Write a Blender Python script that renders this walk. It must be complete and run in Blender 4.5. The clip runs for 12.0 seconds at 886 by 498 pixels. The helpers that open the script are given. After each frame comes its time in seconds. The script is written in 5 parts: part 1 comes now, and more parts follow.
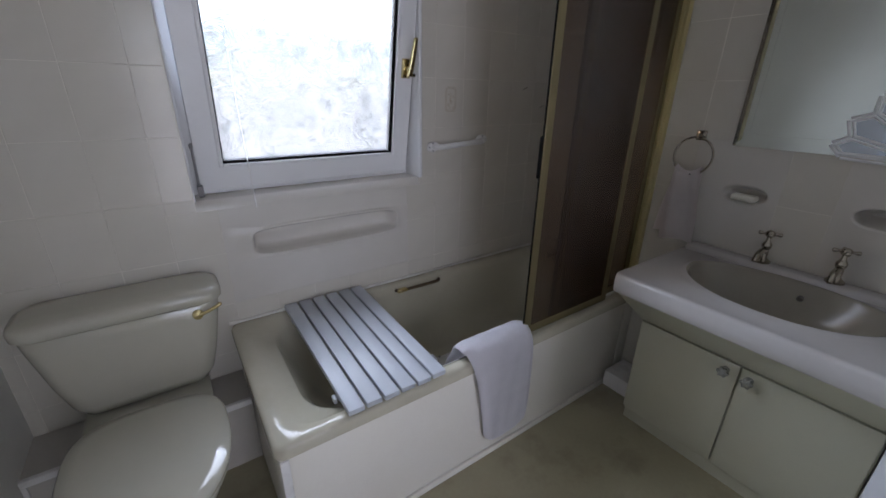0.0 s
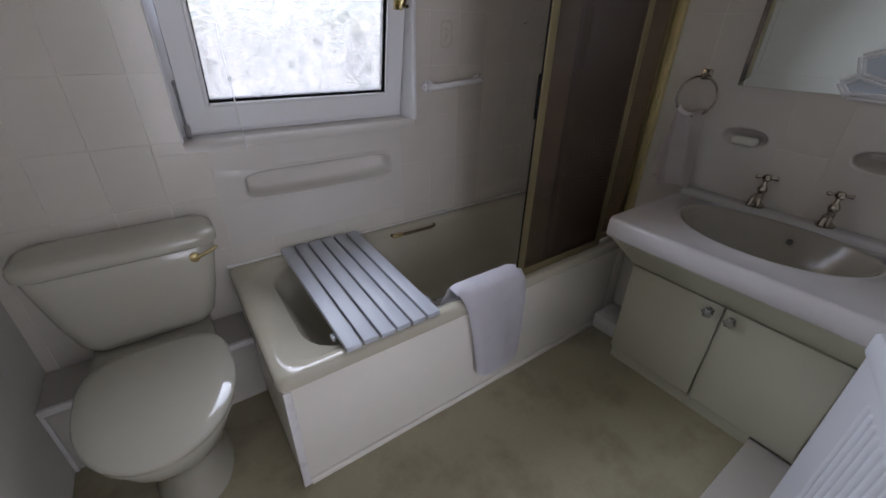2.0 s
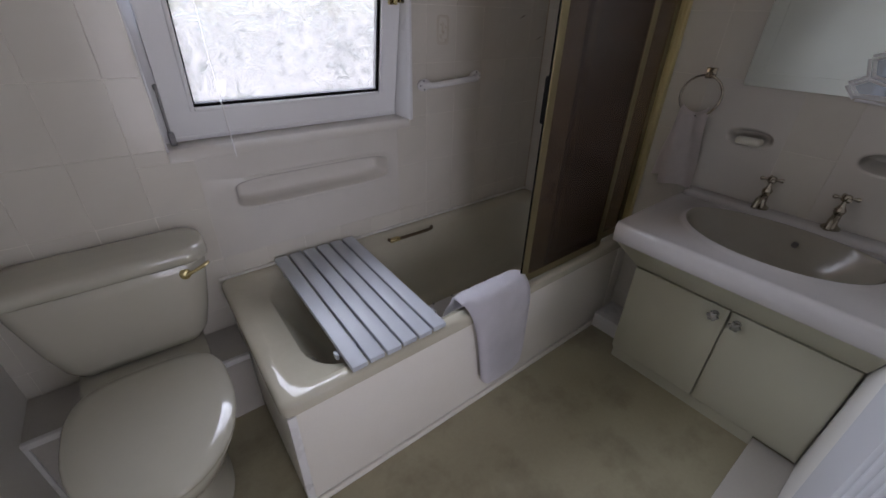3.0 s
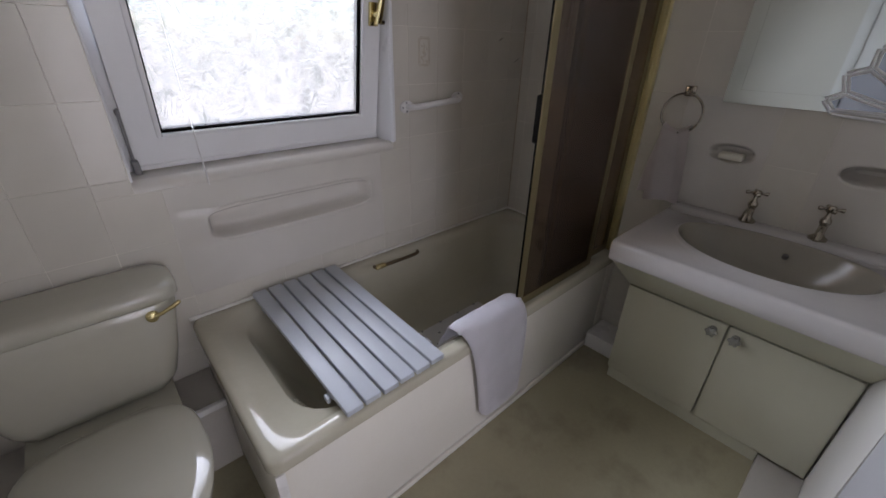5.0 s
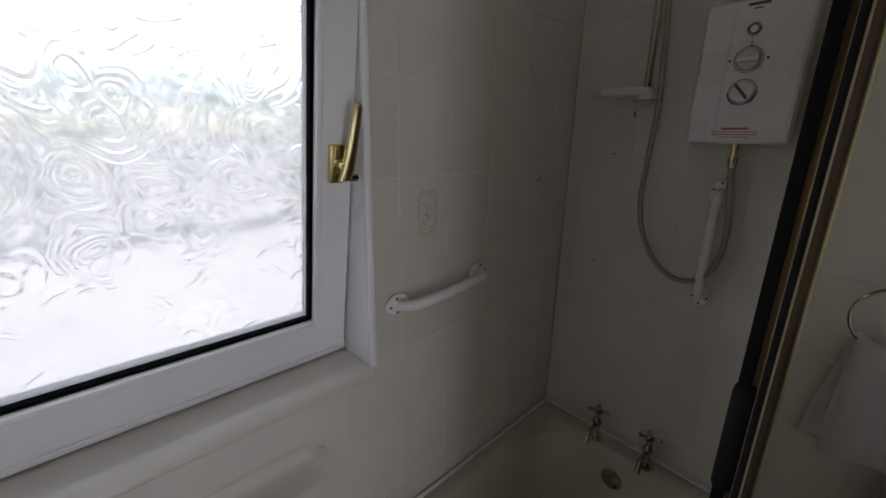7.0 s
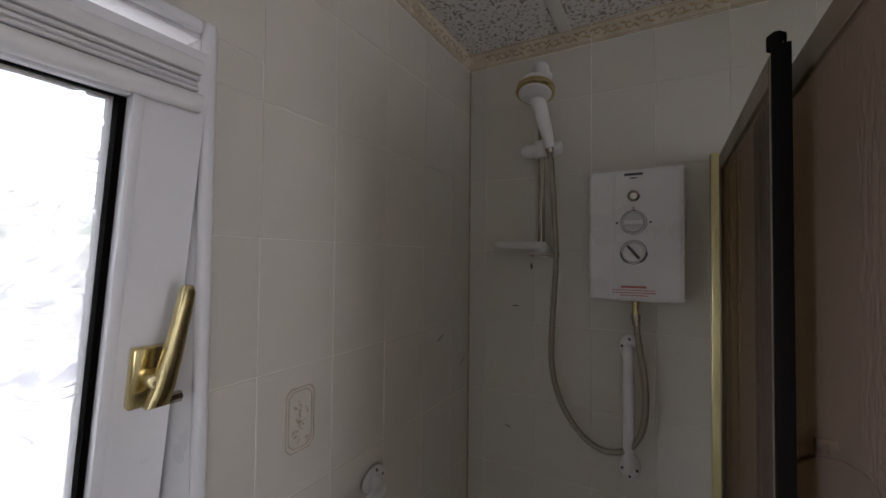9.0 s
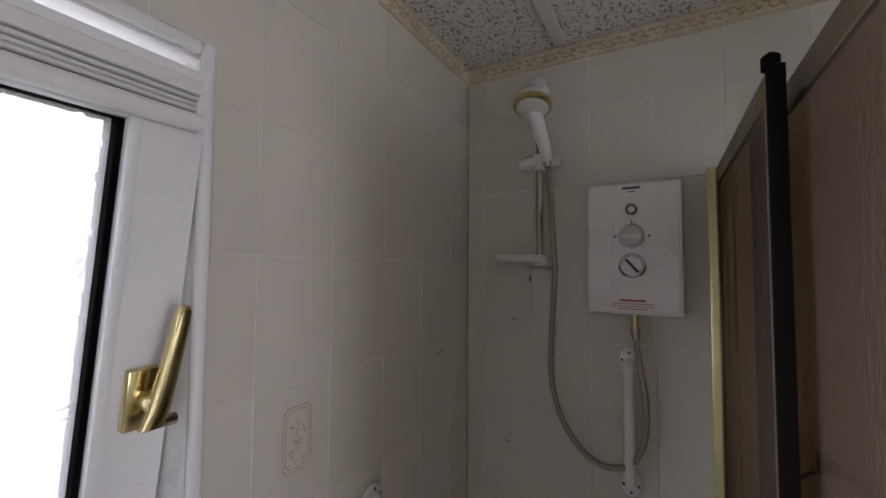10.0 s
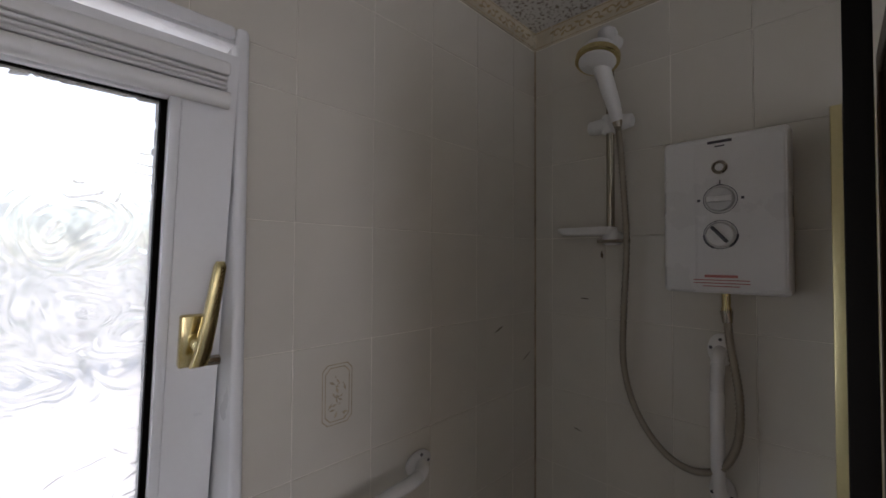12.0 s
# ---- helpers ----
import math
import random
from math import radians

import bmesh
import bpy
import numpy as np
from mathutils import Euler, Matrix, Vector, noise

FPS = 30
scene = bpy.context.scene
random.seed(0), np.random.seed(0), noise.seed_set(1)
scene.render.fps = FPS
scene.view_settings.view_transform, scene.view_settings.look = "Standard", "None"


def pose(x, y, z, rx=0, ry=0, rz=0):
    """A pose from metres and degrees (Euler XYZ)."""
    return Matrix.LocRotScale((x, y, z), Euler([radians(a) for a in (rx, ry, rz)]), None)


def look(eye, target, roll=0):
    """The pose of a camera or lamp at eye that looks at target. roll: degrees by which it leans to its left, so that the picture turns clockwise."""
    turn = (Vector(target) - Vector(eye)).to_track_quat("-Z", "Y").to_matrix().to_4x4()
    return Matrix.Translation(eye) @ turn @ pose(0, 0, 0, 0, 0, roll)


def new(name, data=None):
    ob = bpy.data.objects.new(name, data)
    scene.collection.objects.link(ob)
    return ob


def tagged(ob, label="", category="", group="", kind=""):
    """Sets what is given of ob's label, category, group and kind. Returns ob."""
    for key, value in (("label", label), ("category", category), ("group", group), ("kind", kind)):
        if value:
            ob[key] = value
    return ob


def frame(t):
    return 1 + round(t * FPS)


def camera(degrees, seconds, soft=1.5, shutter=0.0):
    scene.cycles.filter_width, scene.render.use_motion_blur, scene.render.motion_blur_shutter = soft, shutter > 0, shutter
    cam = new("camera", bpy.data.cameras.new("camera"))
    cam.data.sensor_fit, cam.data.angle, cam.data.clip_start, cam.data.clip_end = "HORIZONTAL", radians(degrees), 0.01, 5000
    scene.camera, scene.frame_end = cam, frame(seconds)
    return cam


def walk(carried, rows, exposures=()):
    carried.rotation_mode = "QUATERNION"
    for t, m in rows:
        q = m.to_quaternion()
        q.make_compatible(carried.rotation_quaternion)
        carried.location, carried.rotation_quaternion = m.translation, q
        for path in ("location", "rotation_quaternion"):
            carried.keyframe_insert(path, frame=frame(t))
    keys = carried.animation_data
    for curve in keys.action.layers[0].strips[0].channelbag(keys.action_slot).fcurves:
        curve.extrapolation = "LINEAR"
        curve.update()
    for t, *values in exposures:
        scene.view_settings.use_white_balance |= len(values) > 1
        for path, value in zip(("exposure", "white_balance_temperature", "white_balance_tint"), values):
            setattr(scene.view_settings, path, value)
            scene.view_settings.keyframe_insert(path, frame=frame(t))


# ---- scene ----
cam = camera(96.3, 12.0, soft=1.6)
METRES, EYE, TILT, LEAN, TURN = 1.67, 1.362, 0.0, 0.0, -35.1
ROWS = [
    (0.0, 0.0, 0.0, 0.0, 0.4, -21.47, -1.01),
    (0.5, 0.0012, -0.0016, -0.0198, -0.48, -26.44, -1.1),
    (1.0, 0.007, -0.0081, -0.0172, -0.34, -28.93, -1.09),
    (1.5, 0.0094, -0.0111, -0.0131, -0.09, -29.0, -1.18),
    (2.0, 0.0064, -0.0072, -0.0113, 0.1, -28.67, -1.24),
    (2.5, -0.0141, 0.0203, -0.0064, -0.56, -30.12, -1.37),
    (3.0, -0.0321, 0.0401, 0.0122, -2.31, -30.35, -1.3),
    (5.0, -0.0693, 0.0843, -0.0003, -6.82, -27.24, -1.19),
    (5.5, -0.0857, 0.1974, -0.006, -1.16, -28.86, -1.09),
    (6.0, -0.0521, 0.3215, 0.0121, 5.7, -28.03, -1.07),
    (6.5, -0.0459, 0.4515, 0.0375, 3.4, -22.86, -1.18),
    (7.0, -0.0519, 0.6013, 0.0868, -8.77, -15.56, -1.01),
    (7.5, -0.0532, 0.6853, 0.1157, -18.28, -8.18, -0.53),
    (9.5, -0.032, 0.7377, 0.1484, -25.75, 2.08, -0.42),
    (10.0, -0.0324, 0.7372, 0.1517, -25.8, 2.75, -0.4),
    (10.5, -0.0331, 0.7359, 0.1476, -25.96, 2.92, -0.43),
    (11.0, -0.0415, 0.7146, 0.1409, -24.47, 2.14, -0.38),
    (11.5, -0.0271, 0.6993, 0.1457, -21.64, 1.51, -0.34),
    (12.0, 0.048, 0.7231, 0.1268, -10.11, 1.4, -0.31),
]
EXPOSURES = [(0.0, 1.37, 6000, 18), (3.2, 1.25, 6350, 22), (5.0, 1.36, 6420, 21), (5.6, 1.64, 6450, 21), (6.3, 1.6, 6450, 20), (7.0, 1.05, 6450, 18), (7.6, 0.85, 6450, 18), (9.4, 1.65, 6480, 20), (10.5, 1.75, 6480, 20), (11.3, 1.7, 6480, 20), (12.0, 1.3, 6480, 19)]
walk(cam, [(t, pose(0, 0, EYE, TILT, LEAN, TURN) @ pose(METRES * x, METRES * y, METRES * z, 90 + pitch, roll, yaw)) for t, x, y, z, yaw, pitch, roll in ROWS],
     EXPOSURES)


# ---- world, sun, large lights ----
world = bpy.data.worlds.new("sky")
scene.world = world
world.use_nodes = True
wn = world.node_tree.nodes
sky = wn.new("ShaderNodeTexSky")
sky.sky_type, sky.sun_disc = "NISHITA", False
sky.sun_elevation, sky.sun_rotation = radians(45), radians(264)
world.node_tree.links.new(sky.outputs[0], wn["Background"].inputs[0])
wn["Background"].inputs[1].default_value = 0.15

sun = bpy.data.lights.new("sun", "SUN")
sun.energy, sun.angle, sun.color = 5.0, radians(0.5), (1.0, 0.95, 0.88)
new("sun", sun).matrix_world = look((-8, -0.8, 8), (0, 0, 0))


def area_lamp(name, eye, target, sx, sy, watts, colour, spread=180):
    lamp = bpy.data.lights.new(name, "AREA")
    lamp.shape, lamp.size, lamp.size_y, lamp.energy, lamp.color = "RECTANGLE", sx, sy, watts, colour
    lamp.spread = radians(spread)
    new(name, lamp).matrix_world = look(eye, target)


# daylight through the bathroom window, and an added fill at an unseen hall door
area_lamp("sky_daylight", (0.3, 3.6, 3.1), (0.5, 1.5, 1.45), 6.0, 3.0, 44, (0.82, 0.91, 1.0))
area_lamp("window_daylight", (0.523, 1.588, 1.438), (0.523, 0.602, 1.273), 0.66, 0.66, 3.5, (0.84, 0.92, 1.0), 125)
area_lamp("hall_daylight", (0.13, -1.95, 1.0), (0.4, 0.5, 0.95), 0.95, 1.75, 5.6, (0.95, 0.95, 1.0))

# ---- materials ----
def material(name, col, rough=0.5, metal=0.0, var=0.06, big=3.0, fine=90.0, bump=0.05, rvar=0.08, coat=0.0, rand=0.0, spec=0.5, dirt=None, dirt_amount=0.0, dirt_scale=4.0, stretch=None):
    m = bpy.data.materials.new(name)
    m.use_nodes = True
    nt, ns = m.node_tree, m.node_tree.nodes
    ln = nt.links.new
    b = ns["Principled BSDF"]
    tc = ns.new("ShaderNodeTexCoord")
    src = tc.outputs["Object"]
    if stretch:
        mp = ns.new("ShaderNodeMapping")
        mp.inputs["Scale"].default_value = stretch
        ln(src, mp.inputs[0])
        src = mp.outputs[0]
    n1, n2 = ns.new("ShaderNodeTexNoise"), ns.new("ShaderNodeTexNoise")
    n1.inputs["Scale"].default_value, n1.inputs["Detail"].default_value = big, 5
    n2.inputs["Scale"].default_value, n2.inputs["Detail"].default_value = fine, 3
    ln(src, n1.inputs["Vector"]), ln(src, n2.inputs["Vector"])
    add = ns.new("ShaderNodeMath")
    add.operation = "ADD"
    half = ns.new("ShaderNodeMath")
    half.operation, half.inputs[1].default_value = "MULTIPLY", 0.35
    ln(n2.outputs["Fac"], half.inputs[0]), ln(n1.outputs["Fac"], add.inputs[0]), ln(half.outputs[0], add.inputs[1])
    mr = ns.new("ShaderNodeMapRange")
    mr.inputs["From Min"].default_value, mr.inputs["From Max"].default_value = 0.4, 0.95
    mr.inputs["To Min"].default_value, mr.inputs["To Max"].default_value = 1 - var, 1 + var
    ln(add.outputs[0], mr.inputs["Value"])
    scale = ns.new("ShaderNodeVectorMath")
    scale.operation = "SCALE"
    scale.inputs[0].default_value = col
    fac = mr.outputs[0]
    if rand:
        oi = ns.new("ShaderNodeObjectInfo")
        rr_ = ns.new("ShaderNodeMapRange")
        rr_.inputs["To Min"].default_value, rr_.inputs["To Max"].default_value = 1 - rand, 1 + rand
        mul = ns.new("ShaderNodeMath")
        mul.operation = "MULTIPLY"
        ln(oi.outputs["Random"], rr_.inputs["Value"]), ln(rr_.outputs[0], mul.inputs[0]), ln(fac, mul.inputs[1])
        fac = mul.outputs[0]
    ln(fac, scale.inputs["Scale"])
    colour = scale.outputs[0]
    if dirt:
        n3 = ns.new("ShaderNodeTexNoise")
        n3.inputs["Scale"].default_value, n3.inputs["Detail"].default_value, n3.inputs["Roughness"].default_value = dirt_scale, 6, 0.62
        ln(src, n3.inputs["Vector"])
        dr = ns.new("ShaderNodeMapRange")
        dr.inputs["From Min"].default_value, dr.inputs["From Max"].default_value, dr.inputs["To Max"].default_value = 0.5, 0.75, dirt_amount
        ln(n3.outputs["Fac"], dr.inputs["Value"])
        mx = ns.new("ShaderNodeMix")
        mx.data_type = "RGBA"
        ln(dr.outputs[0], mx.inputs[0]), ln(colour, mx.inputs[6])
        mx.inputs[7].default_value = (*dirt, 1)
        colour = mx.outputs[2]
    ln(colour, b.inputs["Base Color"])
    rg = ns.new("ShaderNodeMapRange")
    rg.inputs["From Min"].default_value, rg.inputs["From Max"].default_value = 0.3, 0.7
    rg.inputs["To Min"].default_value, rg.inputs["To Max"].default_value = max(rough - rvar, 0.02), min(rough + rvar, 1)
    ln(n1.outputs["Fac"], rg.inputs["Value"]), ln(rg.outputs[0], b.inputs["Roughness"])
    b.inputs["Metallic"].default_value = metal
    b.inputs["Coat Weight"].default_value = coat
    b.inputs["Coat Roughness"].default_value = 0.06
    b.inputs["Specular IOR Level"].default_value = spec
    if bump:
        bp = ns.new("ShaderNodeBump")
        bp.inputs["Strength"].default_value, bp.inputs["Distance"].default_value = bump, 0.01
        ln(add.outputs[0], bp.inputs["Height"]), ln(bp.outputs[0], b.inputs["Normal"])
    return m


TILE = material("glazed_tile", (0.65, 0.615, 0.54), 0.15, var=0.04, big=5, fine=14, bump=0.06, rand=0.015, rvar=0.03)
PANEL = material("moulded_wall_panel", (0.65, 0.617, 0.56), 0.2, var=0.03, big=6, fine=16, bump=0.04, rvar=0.02)
GROUT = material("grout", (0.82, 0.78, 0.69), 0.6, var=0.1, big=9, fine=200, bump=0.1, dirt=(0.5, 0.43, 0.33), dirt_amount=0.3)
BORDER = material("border_tile", (0.63, 0.56, 0.43), 0.28, var=0.1, big=14, fine=60, bump=0.04, rand=0.04)
SCROLL = material("scroll_print", (0.42, 0.31, 0.16), 0.35, var=0.2, big=30, fine=120, bump=0.02)
DECOR = material("decor_print", (0.45, 0.38, 0.27), 0.35, var=0.25, big=60, fine=200, bump=0.02)
BATH = material("cream_acrylic", (0.52, 0.49, 0.385), 0.075, rvar=0.02, var=0.04, big=2.5, fine=60, bump=0.02, coat=0.15, spec=0.38, dirt=(0.4, 0.34, 0.24), dirt_amount=0.25)
CERAMIC = material("cream_ceramic", (0.50, 0.48, 0.395), 0.08, var=0.03, big=2.2, fine=40, bump=0.01, coat=0.7)
COUNTER = material("moulded_counter", (0.48, 0.46, 0.44), 0.22, var=0.03, big=5, fine=60, bump=0.01, rvar=0.03)
# bowl tone lowered below the counter's to hold the shade inside it
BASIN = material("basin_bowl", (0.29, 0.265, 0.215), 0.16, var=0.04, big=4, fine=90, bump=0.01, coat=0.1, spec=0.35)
CREAM = material("cream_laminate", (0.53, 0.52, 0.405), 0.38, var=0.04, big=3, fine=220, bump=0.03, dirt=(0.5, 0.45, 0.34), dirt_amount=0.25)
BATHPANEL = material("bath_panel_laminate", (0.79, 0.755, 0.68), 0.34, var=0.04, big=2, fine=140, bump=0.03, dirt=(0.52, 0.46, 0.36), dirt_amount=0.12, rvar=0.02)
WHITE = material("white_upvc", (0.80, 0.80, 0.80), 0.32, var=0.03, big=4, fine=120, bump=0.015)
WHITEP = material("white_plastic", (0.78, 0.77, 0.75), 0.3, var=0.03, big=8, fine=140, bump=0.01)
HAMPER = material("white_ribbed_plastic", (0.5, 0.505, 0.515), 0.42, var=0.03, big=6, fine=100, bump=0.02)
SLAT = material("white_slat", (0.50, 0.53, 0.575), 0.38, var=0.025, big=5, fine=90, bump=0.02, stretch=(1, 0.15, 1), rand=0.02, rvar=0.03)
UNDER = material("hole_shade", (0.12, 0.11, 0.1), 0.8)
FLOOR = material("vinyl_floor", (0.38, 0.345, 0.232), 0.42, var=0.1, big=3.5, fine=70, bump=0.06, dirt=(0.17, 0.145, 0.1), dirt_amount=0.75, dirt_scale=3.2)
STEP = material("grey_boxing", (0.52, 0.49, 0.44), 0.55, var=0.06, big=5, fine=90, bump=0.05)
WALLPAINT = material("wall_paint", (0.74, 0.72, 0.67), 0.6, var=0.04, big=3, fine=150, bump=0.06)
CHROME = material("chrome", (0.42, 0.385, 0.32), 0.12, metal=1, var=0.05, big=20, fine=200, bump=0.01)
HOSE = material("hose_metal", (0.34, 0.30, 0.235), 0.38, metal=0.5, var=0.1, big=30, fine=300, bump=0.02)
BRASS = material("polished_brass", (0.70, 0.585, 0.30), 0.2, metal=1, var=0.08, big=12, fine=150, bump=0.02)
GOLD = material("gold_anodised", (0.70, 0.62, 0.33), 0.36, metal=0.8, var=0.08, big=8, fine=150, bump=0.02)
OLIVE = material("aged_gold_frame", (0.225, 0.185, 0.095), 0.48, metal=0.6, var=0.12, big=8, fine=150, bump=0.03)
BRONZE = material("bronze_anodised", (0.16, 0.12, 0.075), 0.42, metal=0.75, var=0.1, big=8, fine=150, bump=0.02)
BLACK = material("black_rubber", (0.005, 0.0043, 0.0036), 0.9, var=0.1, spec=0.02)
TOWEL = material("white_terry", (0.9, 0.88, 0.91), 0.95, var=0.05, big=12, fine=420, bump=0.3, spec=0.1)
HTOWEL = material("pale_hand_towel", (0.88, 0.82, 0.80), 0.95, var=0.06, big=10, fine=420, bump=0.5, spec=0.1)
MAT = material("white_rubber_mat", (0.66, 0.64, 0.63), 0.55, var=0.08, big=9, fine=90, bump=0.1)
SUCKER = material("grey_sucker", (0.26, 0.255, 0.255), 0.5)
SOAP = material("cream_soap", (0.8, 0.78, 0.66), 0.45, var=0.03, big=20, fine=80, bump=0.03)
SEAL = material("sealant", (0.76, 0.74, 0.68), 0.5, var=0.15, big=30, fine=80, bump=0.05)
CORNER = material("discoloured_sealant", (0.42, 0.34, 0.24), 0.6, var=0.3, big=18, fine=80, bump=0.1)
STAIN = material("dark_scuff", (0.12, 0.09, 0.06), 0.7, var=0.3, big=60)
PRINT = material("grey_print", (0.07, 0.07, 0.08), 0.5)
REDPRINT = material("red_print", (0.5, 0.16, 0.14), 0.5)
GREYDIAL = material("grey_dial", (0.55, 0.55, 0.54), 0.35)
CRYSTAL = material("clear_knob", (0.36, 0.36, 0.33), 0.12, metal=0.4, var=0.15, big=40, bump=0.02)
BLINDM = material("pleated_fabric", (0.7, 0.68, 0.67), 0.85, var=0.05, big=10, fine=300, bump=0.1)
FACET = material("bright_bevel_strip", (0.9, 0.91, 0.93), 0.1, metal=0.1, var=0.05, big=40, bump=0.0)
BARK = material("bark", (0.1, 0.07, 0.05), 0.9, var=0.3, big=12, bump=0.5)
LEAF = material("hedge_leaf", (0.07, 0.115, 0.06), 0.6, var=0.4, big=1.2, fine=8, bump=0.0)
GRAVEL = material("pale_gravel", (0.30, 0.29, 0.27), 0.9, var=0.2, big=0.8, fine=12, bump=0.3)
CARPET = material("hall_carpet", (0.35, 0.31, 0.26), 0.95, var=0.15, big=5, fine=200, bump=0.4)


def ceiling_material():
    m = material("fissured_ceiling", (0.76, 0.735, 0.70), 0.85, var=0.05, big=4, fine=60, bump=0.0)
    nt, ns = m.node_tree, m.node_tree.nodes
    ln = nt.links.new
    b = ns["Principled BSDF"]
    tc = ns.new("ShaderNodeTexCoord")
    w = ns.new("ShaderNodeTexNoise")
    w.inputs["Scale"].default_value, w.inputs["Detail"].default_value = 105, 4
    ln(tc.outputs["Object"], w.inputs["Vector"])
    base = b.inputs["Base Color"].links[0].from_socket
    mx = ns.new("ShaderNodeMix")
    mx.data_type = "RGBA"
    inv = ns.new("ShaderNodeMapRange")
    inv.inputs["From Min"].default_value, inv.inputs["From Max"].default_value = 0.36, 0.48
    inv.inputs["To Min"].default_value, inv.inputs["To Max"].default_value = 1, 0
    ln(w.outputs["Fac"], inv.inputs["Value"]), ln(inv.outputs[0], mx.inputs[0])
    ln(base, mx.inputs[6])
    mx.inputs[7].default_value = (0.30, 0.25, 0.20, 1)
    ln(mx.outputs[2], b.inputs["Base Color"])
    bp = ns.new("ShaderNodeBump")
    bp.inputs["Strength"].default_value, bp.inputs["Distance"].default_value = 0.6, 0.004
    ln(w.outputs["Fac"], bp.inputs["Height"]), ln(bp.outputs[0], b.inputs["Normal"])
    return m


CEIL = ceiling_material()


def tinted_glass():
    """Bronze safety glass with a faint ripple."""
    m = bpy.data.materials.new("bronze_glass")
    m.use_nodes = True
    ns, ln = m.node_tree.nodes, m.node_tree.links.new
    ns.remove(ns["Principled BSDF"])
    tr, gl, mx = ns.new("ShaderNodeBsdfTransparent"), ns.new("ShaderNodeBsdfGlossy"), ns.new("ShaderNodeMixShader")
    mx.inputs[0].default_value = 0.06
    tr.inputs[0].default_value = (0.52, 0.435, 0.35, 1)
    gl.inputs["Roughness"].default_value = 0.12
    n, bp = ns.new("ShaderNodeTexNoise"), ns.new("ShaderNodeBump")
    n.inputs["Scale"].default_value = 55
    bp.inputs["Strength"].default_value, bp.inputs["Distance"].default_value = 0.18, 0.01
    ln(n.outputs["Fac"], bp.inputs["Height"]), ln(bp.outputs[0], gl.inputs["Normal"])
    df, md = ns.new("ShaderNodeBsdfDiffuse"), ns.new("ShaderNodeMixShader")
    df.inputs[0].default_value = (0.14, 0.105, 0.085, 1)
    md.inputs[0].default_value = 0.22
    ln(tr.outputs[0], md.inputs[1]), ln(df.outputs[0], md.inputs[2])
    ln(md.outputs[0], mx.inputs[1]), ln(gl.outputs[0], mx.inputs[2])
    ln(mx.outputs[0], ns["Material Output"].inputs[0])
    return m


def patterned_glass():
    """Obscure window glass, pressed with curls and flower rings."""
    m = bpy.data.materials.new("obscure_glass")
    m.use_nodes = True
    ns, ln = m.node_tree.nodes, m.node_tree.links.new
    ns.remove(ns["Principled BSDF"])
    gl = ns.new("ShaderNodeBsdfRefraction")
    gl.inputs["IOR"].default_value, gl.inputs["Roughness"].default_value = 1.3, 0.13
    tc, wob, add = ns.new("ShaderNodeTexCoord"), ns.new("ShaderNodeTexNoise"), ns.new("ShaderNodeMix")
    wob.inputs["Scale"].default_value = 7
    add.data_type = "RGBA"
    add.inputs[0].default_value = 0.11
    ln(tc.outputs["Object"], wob.inputs["Vector"]), ln(tc.outputs["Object"], add.inputs[6]), ln(wob.outputs["Color"], add.inputs[7])
    v = ns.new("ShaderNodeTexVoronoi")
    v.inputs["Scale"].default_value = 14
    ln(add.outputs[2], v.inputs["Vector"])
    k, s, p = ns.new("ShaderNodeMath"), ns.new("ShaderNodeMath"), ns.new("ShaderNodeMath")
    k.operation, k.inputs[1].default_value = "MULTIPLY", 15
    s.operation = "SINE"
    p.operation, p.inputs[1].default_value = "POWER", 9
    ab = ns.new("ShaderNodeMath")
    ab.operation = "ABSOLUTE"
    ln(v.outputs["Distance"], k.inputs[0]), ln(k.outputs[0], s.inputs[0]), ln(s.outputs[0], ab.inputs[0]), ln(ab.outputs[0], p.inputs[0])
    n2, gate, mul = ns.new("ShaderNodeTexNoise"), ns.new("ShaderNodeMapRange"), ns.new("ShaderNodeMath")
    n2.inputs["Scale"].default_value = 13
    gate.inputs["From Min"].default_value, gate.inputs["From Max"].default_value = 0.38, 0.5
    mul.operation = "MULTIPLY"
    ln(tc.outputs["Object"], n2.inputs["Vector"]), ln(n2.outputs["Fac"], gate.inputs["Value"]), ln(gate.outputs[0], mul.inputs[0]), ln(p.outputs[0], mul.inputs[1])
    bp = ns.new("ShaderNodeBump")
    bp.inputs["Strength"].default_value, bp.inputs["Distance"].default_value = 0.42, 0.005
    ln(mul.outputs[0], bp.inputs["Height"]), ln(bp.outputs[0], gl.inputs["Normal"])
    gs, mx, fr = ns.new("ShaderNodeBsdfGlossy"), ns.new("ShaderNodeMixShader"), ns.new("ShaderNodeFresnel")
    gs.inputs["Roughness"].default_value = 0.05
    ln(bp.outputs[0], gs.inputs["Normal"])
    tl, mt = ns.new("ShaderNodeBsdfTranslucent"), ns.new("ShaderNodeMixShader")
    tl.inputs[0].default_value = (0.95, 0.90, 0.82, 1)
    mt.inputs[0].default_value = 0.24
    ln(gl.outputs[0], mt.inputs[1]), ln(tl.outputs[0], mt.inputs[2])
    ln(fr.outputs[0], mx.inputs[0]), ln(mt.outputs[0], mx.inputs[1]), ln(gs.outputs[0], mx.inputs[2])
    ln(mx.outputs[0], ns["Material Output"].inputs[0])
    return m


def clear_glass():
    m = bpy.data.materials.new("clear_glass")
    m.use_nodes = True
    b = m.node_tree.nodes["Principled BSDF"]
    b.inputs["Transmission Weight"].default_value, b.inputs["Roughness"].default_value, b.inputs["IOR"].default_value = 1, 0.03, 1.45
    return m


